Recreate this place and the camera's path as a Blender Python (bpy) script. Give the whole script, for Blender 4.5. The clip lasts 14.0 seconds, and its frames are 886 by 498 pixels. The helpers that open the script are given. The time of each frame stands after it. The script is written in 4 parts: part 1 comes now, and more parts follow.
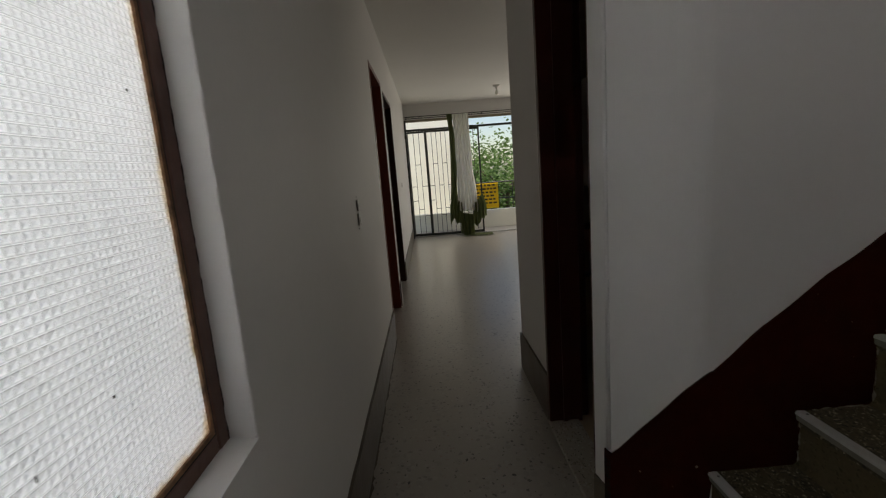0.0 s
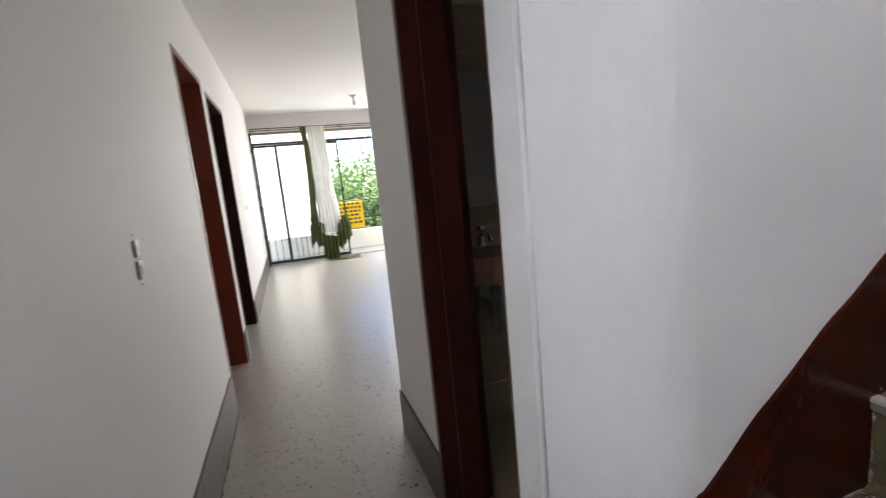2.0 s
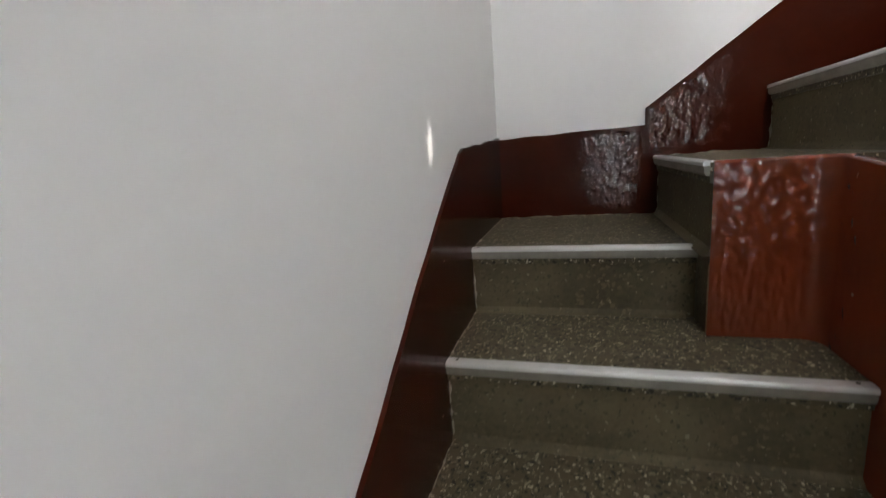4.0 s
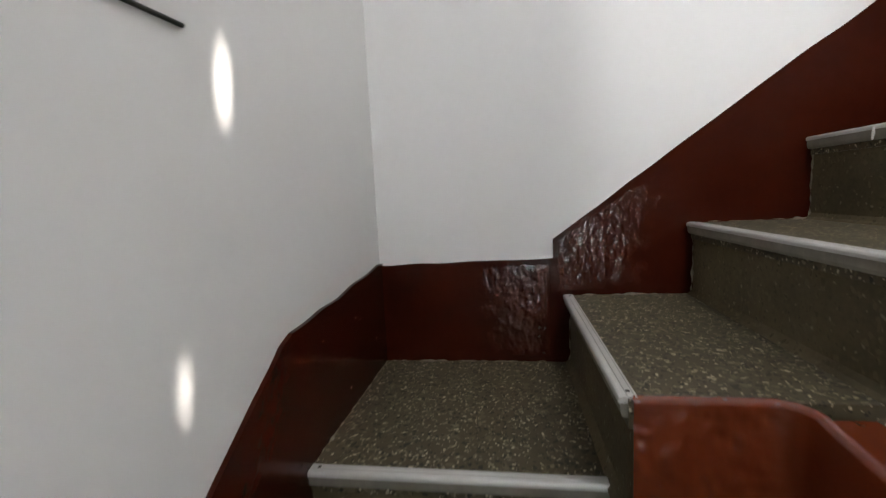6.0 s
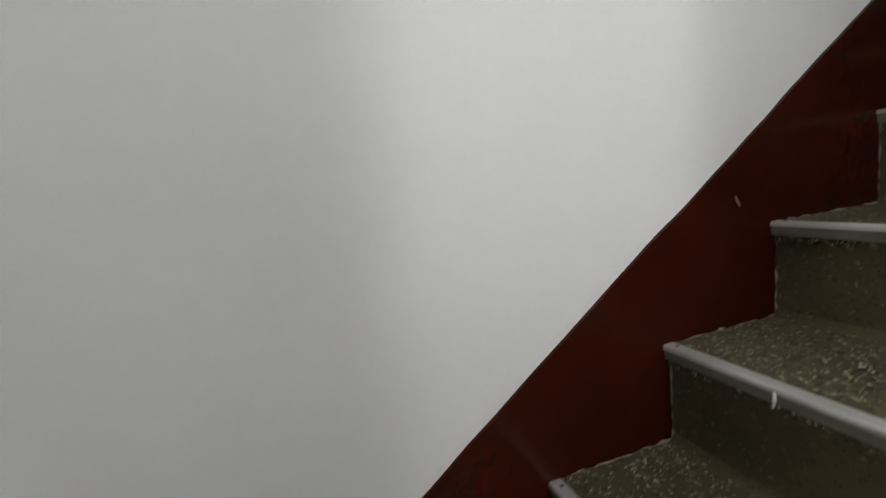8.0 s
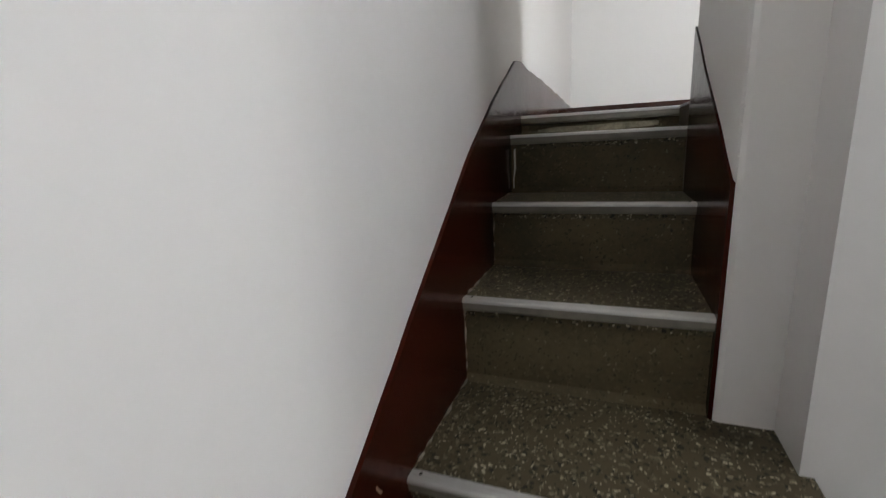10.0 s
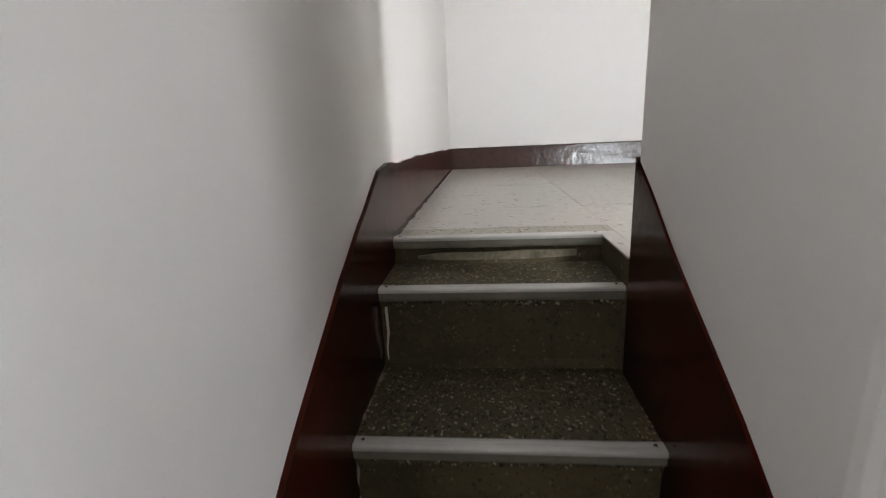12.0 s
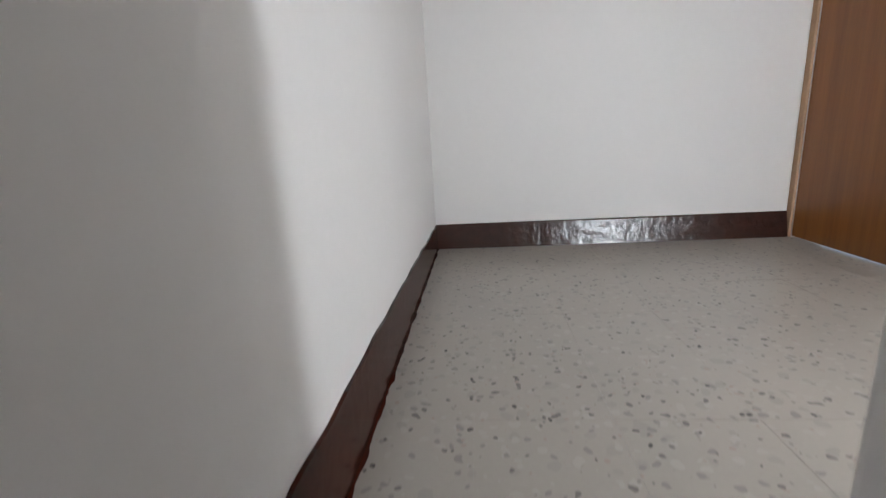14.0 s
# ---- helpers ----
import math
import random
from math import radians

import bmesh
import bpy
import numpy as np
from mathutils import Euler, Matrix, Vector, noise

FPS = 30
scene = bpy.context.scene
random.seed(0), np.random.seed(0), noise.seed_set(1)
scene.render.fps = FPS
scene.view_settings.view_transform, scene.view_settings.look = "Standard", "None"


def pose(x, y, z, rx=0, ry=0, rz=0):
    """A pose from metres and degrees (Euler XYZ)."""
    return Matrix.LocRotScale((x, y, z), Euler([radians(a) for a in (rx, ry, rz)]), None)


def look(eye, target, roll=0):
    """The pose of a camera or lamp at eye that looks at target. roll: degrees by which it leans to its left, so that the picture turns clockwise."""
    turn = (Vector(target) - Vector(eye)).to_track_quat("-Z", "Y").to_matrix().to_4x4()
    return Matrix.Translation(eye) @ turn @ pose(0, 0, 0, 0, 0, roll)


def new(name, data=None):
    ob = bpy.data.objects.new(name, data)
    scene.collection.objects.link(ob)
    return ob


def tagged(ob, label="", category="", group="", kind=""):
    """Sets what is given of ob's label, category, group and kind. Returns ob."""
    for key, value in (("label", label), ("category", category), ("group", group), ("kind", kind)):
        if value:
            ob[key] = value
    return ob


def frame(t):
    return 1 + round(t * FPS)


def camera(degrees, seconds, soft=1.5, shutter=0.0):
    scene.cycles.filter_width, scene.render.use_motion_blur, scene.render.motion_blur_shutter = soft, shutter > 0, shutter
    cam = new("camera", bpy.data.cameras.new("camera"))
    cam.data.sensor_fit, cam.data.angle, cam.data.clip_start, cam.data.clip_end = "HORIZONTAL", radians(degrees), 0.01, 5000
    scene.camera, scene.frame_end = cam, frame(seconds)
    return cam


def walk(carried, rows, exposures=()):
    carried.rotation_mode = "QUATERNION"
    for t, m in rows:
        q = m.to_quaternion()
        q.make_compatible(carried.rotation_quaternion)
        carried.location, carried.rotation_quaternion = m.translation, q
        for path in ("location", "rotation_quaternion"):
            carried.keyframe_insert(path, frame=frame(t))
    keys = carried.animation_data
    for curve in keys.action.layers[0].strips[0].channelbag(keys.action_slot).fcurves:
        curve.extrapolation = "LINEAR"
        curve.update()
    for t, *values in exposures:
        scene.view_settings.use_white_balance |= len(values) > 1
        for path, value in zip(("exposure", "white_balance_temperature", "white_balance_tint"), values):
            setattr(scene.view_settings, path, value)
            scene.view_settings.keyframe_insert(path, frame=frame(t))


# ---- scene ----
cam = camera(89.7, 14.0, soft=1.2, shutter=0.4)
PATH = [
    (0, (0.761, 0.583, 1.275), (0.807, 2.553, 0.929), -4.5),
    (0.5, (0.749, 0.74, 1.272), (0.856, 2.709, 0.936), -4.3),
    (1, (0.727, 0.926, 1.281), (1.033, 2.877, 0.959), -3.3),
    (1.5, (0.771, 1.032, 1.271), (1.216, 2.955, 0.948), -3.2),
    (2, (0.88, 1.165, 1.273), (1.501, 3.038, 0.948), -5.5),
    (2.2, (0.915, 1.191, 1.274), (1.647, 3.021, 0.933), -5.8),
    (2.5, (1.001, 1.243, 1.273), (1.984, 2.94, 0.883), -6.6),
    (2.6, (1.005, 1.261, 1.255), (2.105, 2.884, 0.86), -5.9),
    (2.8, (1.063, 1.292, 1.21), (2.357, 2.782, 0.888), -5.9),
    (3, (1.093, 1.363, 1.241), (2.592, 2.635, 0.876), -3.9),
    (3.5, (1.188, 1.448, 1.251), (2.994, 2.195, 0.828), -3.3),
    (4, (1.395, 1.436, 1.33), (3.267, 2.012, 0.924), -4.4),
    (4.2, (1.435, 1.429, 1.362), (3.318, 1.978, 0.971), -4.0),
    (6.3, (1.903, 1.332, 1.598), (3.869, 1.593, 1.342), -2.9),
    (6.5, (1.981, 1.344, 1.638), (3.943, 1.592, 1.343), -3.1),
    (7, (2.069, 1.362, 1.824), (4.05, 1.441, 1.556), -3.5),
    (7.5, (2.189, 1.334, 1.844), (4.163, 1.163, 1.576), -6.0),
    (8, (2.36, 1.242, 1.996), (4.243, 0.631, 1.71), -6.3),
    (8.5, (2.448, 1.156, 2.132), (4.232, 0.345, 1.733), -6.9),
    (9, (2.595, 1.114, 2.238), (3.944, -0.3, 1.813), -5.6),
    (9.2, (2.61, 1.086, 2.263), (3.781, -0.478, 1.836), -4.7),
    (11.3, (2.818, 0.516, 2.535), (3.073, -1.408, 2.05), -2.9),
    (11.5, (2.812, 0.458, 2.538), (3.002, -1.47, 2.044), -2.9),
    (12, (2.769, 0.34, 2.701), (2.965, -1.586, 2.198), -2.7),
    (12.5, (2.772, 0.195, 2.708), (2.979, -1.728, 2.198), -2.6),
    (13, (2.777, 0.045, 2.889), (2.974, -1.888, 2.415), -2.6),
    (13.5, (2.756, -0.084, 2.918), (2.943, -2.02, 2.452), -3.4),
    (14, (2.739, -0.211, 3.069), (2.915, -2.145, 2.593), -3.3),
]
walk(cam, [(t, look(eye, target, roll)) for t, eye, target, roll in PATH],
     exposures=[(0, 0.0, 6950, 12), (0.3, 0.2, 6950, 12), (0.6, 0.75, 6900, 12), (0.9, 1.6, 6200, 20), (1.4, 2.15, 6250, 15), (2.6, 2.1, 6200, 15), (3.2, 1.97, 6400, 14), (4.0, 2.22, 6550, 10),
                (6.5, 1.95, 6550, 9), (7.0, 1.55, 6500, 7), (7.5, 1.55, 6950, 7), (8.0, 1.48, 6550, 6), (8.5, 1.42, 6800, 7), (9.0, 1.27, 6500, 8), (11.5, 1.37, 6650, 10), (12.5, 1.45, 6550, 10), (14.0, 1.03, 6400, 11)])

# ---- light ----
SUN_EL, SUN_AZ = radians(69), radians(163)
world = bpy.data.worlds.new("sky")
world.use_nodes = True
scene.world = world
wn = world.node_tree.nodes
sky = wn.new("ShaderNodeTexSky")
sky.sky_type = "NISHITA"
sky.sun_disc = False
sky.sun_elevation = SUN_EL
sky.sun_rotation = SUN_AZ
world.node_tree.links.new(sky.outputs[0], wn["Background"].inputs[0])
wn["Background"].inputs[1].default_value = 0.15

sun_data = bpy.data.lights.new("sun", "SUN")
sun_data.energy, sun_data.angle, sun_data.color = 5.0, radians(0.35), (1.0, 0.95, 0.88)
sun = new("sun", sun_data)
SUN_WAY = Vector((math.sin(SUN_AZ) * math.cos(SUN_EL), math.cos(SUN_AZ) * math.cos(SUN_EL), math.sin(SUN_EL)))
sun.matrix_world = look(SUN_WAY * 20, (0, 0, 0))


def window_lamp(name, eye, target, w, h, watts, color=(0.93, 0.97, 1.0)):
    """A daylight area lamp, in or behind an opening."""
    data = bpy.data.lights.new(name, "AREA")
    data.shape, data.size, data.size_y, data.energy, data.color = "RECTANGLE", w, h, watts, color
    ob = new(name, data)
    ob.matrix_world = look(eye, target)
    return ob


window_lamp("corridor_window_daylight", (-0.75, 0.55, 2.5), (0.35, 0.65, 1.25), 2.2, 1.5, 98, (0.96, 0.98, 1.0))
window_lamp("upper_hall_window_daylight", (1.27, 0.098, 3.3), (1.80, -1.0, 3.1), 0.26, 0.6, 17.5, (0.90, 0.95, 1.0))
# two added lamps at an unseen slot: stair fill, and the east wall's bright band
window_lamp("stair_window_daylight", (1.20, 0.805, 3.40), (3.0, 0.40, 2.45), 0.33, 1.2, 4.8, (0.97, 0.98, 1.0))
window_lamp("stair_sky_daylight", (-1.0, 0.80, 4.55), (3.0, 0.80, 2.0), 0.2, 1.2, 19, (0.97, 0.98, 1.0))
# fill lamp added in the balcony opening's unseen right part to brighten the far room
window_lamp("balcony_daylight", (3.40, 9.46, 1.45), (2.2, 6.6, 0.0), 1.35, 1.4, 34, (1.0, 0.975, 0.90))

# ---- materials ----


def mat(name, color, rough=0.6, metal=0.0, var=0.08, scale=6.0, bump=0.0, bscale=60.0, rvar=0.0, bdist=0.01, stretch=(1, 1, 1)):
    """A painted or plain surface: colour that varies at two scales, and fine relief."""
    m = bpy.data.materials.new(name)
    m.use_nodes = True
    n, l = m.node_tree.nodes, m.node_tree.links
    b = n["Principled BSDF"]
    b.inputs["Roughness"].default_value, b.inputs["Metallic"].default_value = rough, metal
    tc = n.new("ShaderNodeTexCoord")
    grain = n.new("ShaderNodeMapping")
    grain.inputs["Scale"].default_value = stretch
    l.new(tc.outputs["Object"], grain.inputs["Vector"])
    tex = n.new("ShaderNodeTexNoise")
    tex.inputs["Scale"].default_value, tex.inputs["Detail"].default_value = scale, 6
    fine = n.new("ShaderNodeTexNoise")
    fine.inputs["Scale"].default_value, fine.inputs["Detail"].default_value = bscale, 4
    add = n.new("ShaderNodeMath")
    add.operation = "MULTIPLY_ADD"
    add.inputs[1].default_value = 0.35
    ramp = n.new("ShaderNodeValToRGB")
    ramp.color_ramp.elements[0].position, ramp.color_ramp.elements[1].position = 0.35, 0.95
    ramp.color_ramp.elements[0].color = (*[c * (1 - var) for c in color], 1)
    ramp.color_ramp.elements[1].color = (*[min(1, c * (1 + var)) for c in color], 1)
    for t in (tex, fine):
        l.new(grain.outputs[0], t.inputs["Vector"])
    l.new(fine.outputs["Fac"], add.inputs[0])
    l.new(tex.outputs["Fac"], add.inputs[2])
    l.new(add.outputs[0], ramp.inputs[0])
    l.new(ramp.outputs[0], b.inputs["Base Color"])
    if bump:
        bp = n.new("ShaderNodeBump")
        bp.inputs["Strength"].default_value, bp.inputs["Distance"].default_value = bump, bdist
        l.new(add.outputs[0], bp.inputs["Height"])
        l.new(bp.outputs[0], b.inputs["Normal"])
    if rvar:
        mr = n.new("ShaderNodeMapRange")
        mr.inputs["To Min"].default_value, mr.inputs["To Max"].default_value = max(0.02, rough - rvar), rough + rvar
        l.new(tex.outputs["Fac"], mr.inputs["Value"])
        l.new(mr.outputs[0], b.inputs["Roughness"])
    return m


def chips(name, base, chip_list, scale, size, rough=0.45, bump=0.0, var=0.12, warp=0.012, cloud=1.7):
    """Terrazzo: a cement ground with stone chips of several sizes."""
    m = mat(name, base, rough, var=var, scale=cloud, bscale=90, rvar=0.06)
    n, l = m.node_tree.nodes, m.node_tree.links
    b = n["Principled BSDF"]
    col = b.inputs["Base Color"].links[0].from_socket
    tc = n.new("ShaderNodeTexCoord")
    wob = n.new("ShaderNodeTexNoise")
    wob.inputs["Scale"].default_value = scale * 0.9
    mixv = n.new("ShaderNodeMix")
    mixv.data_type = "VECTOR"
    mixv.inputs["Factor"].default_value = warp
    l.new(tc.outputs["Object"], wob.inputs["Vector"])
    l.new(tc.outputs["Object"], mixv.inputs[4])
    l.new(wob.outputs["Color"], mixv.inputs[5])
    height = None
    for k, (c, share) in enumerate(chip_list):
        v = n.new("ShaderNodeTexVoronoi")
        v.inputs["Scale"].default_value = scale * (1 + 0.37 * k)
        v.inputs["Randomness"].default_value = 1.0
        l.new(mixv.outputs[1], v.inputs["Vector"])
        sep = n.new("ShaderNodeSeparateColor")
        l.new(v.outputs["Color"], sep.inputs[0])
        pick = n.new("ShaderNodeMath")
        pick.operation = "LESS_THAN"
        pick.inputs[1].default_value = share
        l.new(sep.outputs[0], pick.inputs[0])
        rad = n.new("ShaderNodeMapRange")
        rad.inputs["To Min"].default_value, rad.inputs["To Max"].default_value = size * 0.35, size
        l.new(sep.outputs[1], rad.inputs["Value"])
        near = n.new("ShaderNodeMath")
        near.operation = "LESS_THAN"
        l.new(v.outputs["Distance"], near.inputs[0])
        l.new(rad.outputs[0], near.inputs[1])
        both = n.new("ShaderNodeMath")
        both.operation = "MULTIPLY"
        l.new(pick.outputs[0], both.inputs[0])
        l.new(near.outputs[0], both.inputs[1])
        mx = n.new("ShaderNodeMix")
        mx.data_type = "RGBA"
        l.new(both.outputs[0], mx.inputs["Factor"])
        l.new(col, mx.inputs[6])
        mx.inputs[7].default_value = (*c, 1)
        col = mx.outputs[2]
        height = both.outputs[0]
    l.new(col, b.inputs["Base Color"])
    if bump:
        bp = n.new("ShaderNodeBump")
        bp.inputs["Strength"].default_value, bp.inputs["Distance"].default_value = bump, 0.003
        l.new(height, bp.inputs["Height"])
        l.new(bp.outputs[0], b.inputs["Normal"])
    return m


M_WALL = mat("white_wall_paint", (0.755, 0.735, 0.715), 0.7, var=0.03, scale=1.3, bump=0.12, bscale=35)
M_CEIL = mat("ceiling_paint", (0.76, 0.75, 0.73), 0.8, var=0.03, scale=1.5, bump=0.1, bscale=40)
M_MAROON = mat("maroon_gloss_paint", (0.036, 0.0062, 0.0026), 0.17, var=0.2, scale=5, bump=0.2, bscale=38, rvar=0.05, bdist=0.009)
# the bands' maroon, its base colour raised to stand in for missing window light
M_CRINKLE_LIT = mat("crinkled_maroon_paint_lit", (0.128, 0.0245, 0.0085), 0.11, var=0.2, scale=9, bump=0.12, bscale=45, rvar=0.05, bdist=0.006, stretch=(1, 1, 0.6))
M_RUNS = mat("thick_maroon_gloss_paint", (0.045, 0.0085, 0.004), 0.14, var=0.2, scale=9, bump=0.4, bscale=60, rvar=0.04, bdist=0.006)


def specks(m, color, scale, share, level):
    """Small pale flecks and grit stuck in a gloss paint."""
    n, l = m.node_tree.nodes, m.node_tree.links
    b = n["Principled BSDF"]
    b.inputs["Specular IOR Level"].default_value = level
    col = b.inputs["Base Color"].links[0].from_socket
    tc = n.new("ShaderNodeTexCoord")
    v = n.new("ShaderNodeTexVoronoi")
    v.inputs["Scale"].default_value = scale
    l.new(tc.outputs["Object"], v.inputs["Vector"])
    sep = n.new("ShaderNodeSeparateColor")
    l.new(v.outputs["Color"], sep.inputs[0])
    size = n.new("ShaderNodeMapRange")
    size.inputs["From Max"].default_value = share
    size.inputs["To Min"].default_value, size.inputs["To Max"].default_value = 0.28, 0.0
    l.new(sep.outputs[0], size.inputs["Value"])
    near = n.new("ShaderNodeMath")
    near.operation = "LESS_THAN"
    l.new(v.outputs["Distance"], near.inputs[0])
    l.new(size.outputs[0], near.inputs[1])
    mx = n.new("ShaderNodeMix")
    mx.data_type = "RGBA"
    l.new(near.outputs[0], mx.inputs["Factor"])
    l.new(col, mx.inputs[6])
    mx.inputs[7].default_value = (*color, 1)
    l.new(mx.outputs[2], b.inputs["Base Color"])


specks(M_MAROON, (0.22, 0.16, 0.13), 70, 0.03, 0.13)
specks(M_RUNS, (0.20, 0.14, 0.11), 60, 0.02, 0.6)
specks(M_CRINKLE_LIT, (0.20, 0.14, 0.11), 60, 0.02, 0.5)
M_BROWN = mat("brown_gloss_paint", (0.036, 0.013, 0.009), 0.19, var=0.3, scale=16, bump=0.42, bscale=34, rvar=0.04, bdist=0.014)
M_TAUPE = mat("taupe_gloss_paint", (0.095, 0.075, 0.055), 0.35, var=0.2, scale=9, bump=0.3, bscale=40, rvar=0.1)
M_TERRAZZO = chips("pale_terrazzo", (0.38, 0.345, 0.303), [((0.345, 0.317, 0.28), 0.45), ((0.41, 0.38, 0.34), 0.4), ((0.27, 0.25, 0.225), 0.24), ((0.17, 0.158, 0.142), 0.10), ((0.07, 0.064, 0.058), 0.03), ((0.36, 0.29, 0.25), 0.06)], 26, 0.46, 0.3, warp=0.034, var=0.08)
M_TREAD = chips("washed_stone_tread", (0.080, 0.065, 0.037), [((0.118, 0.097, 0.057), 0.5), ((0.03, 0.025, 0.016), 0.4), ((0.19, 0.16, 0.105), 0.3), ((0.022, 0.019, 0.012), 0.3), ((0.46, 0.40, 0.29), 0.15), ((0.32, 0.275, 0.185), 0.14)], 62, 0.5, 0.5, bump=0.9, warp=0.02, var=0.35)
M_RISER = chips("cement_riser", (0.090, 0.072, 0.040), [((0.112, 0.091, 0.052), 0.35), ((0.066, 0.053, 0.029), 0.3), ((0.20, 0.17, 0.11), 0.06), ((0.04, 0.033, 0.02), 0.02)], 85, 0.5, 0.7, var=0.55, warp=0.018, bump=0.4, cloud=5.0)
M_LIP = mat("dull_grey_nosing_lip", (0.20, 0.185, 0.15), 0.6, var=0.25, scale=18, bump=0.2, bscale=90)
M_ALU = mat("worn_aluminium", (0.56, 0.55, 0.53), 0.42, metal=0.6, var=0.08, scale=9, bscale=120, rvar=0.03)
for m in (M_TREAD, M_RISER):
    m.node_tree.nodes["Principled BSDF"].inputs["Specular IOR Level"].default_value = 0.22
M_REDWOOD = mat("red_brown_door_paint", (0.17, 0.036, 0.018), 0.35, var=0.2, scale=5, bump=0.1)
M_DARKWOOD = mat("dark_brown_door_paint", (0.035, 0.012, 0.008), 0.35, var=0.25, scale=5, bump=0.15)
M_OAK = mat("orange_wood_veneer", (0.25, 0.09, 0.02), 0.35, var=0.25, scale=7, bscale=60, stretch=(3, 3, 0.15))
M_FRAME = mat("brown_steel_frame_paint", (0.14, 0.070, 0.054), 0.45, var=0.3, scale=12, bump=0.25, bscale=60)
M_GREENMETAL = mat("dark_green_metal", (0.03, 0.035, 0.03), 0.45, var=0.2)
M_OUTWALL = mat("cream_exterior_plaster", (0.82, 0.81, 0.71), 0.8, var=0.08, scale=2, bump=0.1)
M_YELLOW = mat("yellow_sign_plastic", (0.85, 0.55, 0.01), 0.5, var=0.05)
M_BLACK = mat("black_print", (0.03, 0.03, 0.02), 0.6)
M_BARK = mat("tree_bark", (0.12, 0.09, 0.06), 0.9, var=0.3, bump=0.5)
M_GRASS = mat("grass_ground", (0.10, 0.12, 0.05), 0.9, var=0.4, scale=1.5)
M_PLASTIC = mat("white_plastic", (0.75, 0.74, 0.70), 0.4, var=0.02)
M_CERAMIC = mat("beige_ceramic", (0.42, 0.22, 0.13), 0.15, var=0.05)
M_CHROME = mat("chrome", (0.7, 0.7, 0.7), 0.12, metal=1.0, var=0.03)
M_PIPE = mat("grey_drain_pipe", (0.10, 0.095, 0.09), 0.4, var=0.1)
M_TILE = mat("beige_bath_tile", (0.35, 0.27, 0.17), 0.3, var=0.06)
M_DOOR = mat("dark_red_door_paint", (0.05, 0.011, 0.007), 0.3, var=0.2, scale=5, bump=0.12)
M_DOOR.node_tree.nodes["Principled BSDF"].inputs["Specular IOR Level"].default_value = 0.2
M_DARKWOOD.node_tree.nodes["Principled BSDF"].inputs["Specular IOR Level"].default_value = 0.2
M_JAMB = mat("bare_wood_jamb", (0.42, 0.26, 0.15), 0.6, var=0.2, scale=8)
M_MORTAR = mat("pale_mortar", (0.23, 0.20, 0.14), 0.9, var=0.45, scale=30, bump=0.6, bscale=120)
M_GRIT = chips("gritty_mortar", (0.36, 0.325, 0.27), [((0.27, 0.235, 0.18), 0.4), ((0.44, 0.41, 0.36), 0.3), ((0.11, 0.09, 0.065), 0.12), ((0.05, 0.045, 0.035), 0.06)], 60, 0.5, 0.7, bump=0.5, warp=0.012, var=0.15)
M_GAP = mat("dark_dirty_gap", (0.02, 0.013, 0.01), 0.7, var=0.3, scale=30)
M_SMEAR = mat("grey_brown_mortar", (0.24, 0.21, 0.165), 0.85, var=0.6, scale=40, bump=0.5, bscale=120)
M_BEAM = mat("weathered_wood", (0.30, 0.25, 0.17), 0.8, var=0.3, scale=8)
M_BRASS = mat("brass", (0.55, 0.42, 0.2), 0.3, metal=1.0)


def cloth(name, color, through_share):
    m = mat(name, color, 0.9, var=0.12, scale=9, bump=0.1, bscale=200)
    n, l = m.node_tree.nodes, m.node_tree.links
    b = n["Principled BSDF"]
    tr = n.new("ShaderNodeBsdfTranslucent")
    tr.inputs[0].default_value = (*color, 1)
    mx = n.new("ShaderNodeMixShader")
    mx.inputs[0].default_value = through_share
    l.new(b.outputs[0], mx.inputs[1])
    l.new(tr.outputs[0], mx.inputs[2])
    l.new(mx.outputs[0], n["Material Output"].inputs[0])
    return m


M_SHEER = cloth("white_sheer_cloth", (0.80, 0.78, 0.74), 0.4)
M_OLIVE = cloth("olive_cloth", (0.13, 0.15, 0.055), 0.3)
M_LEAF = cloth("green_leaf", (0.12, 0.20, 0.06), 0.45)


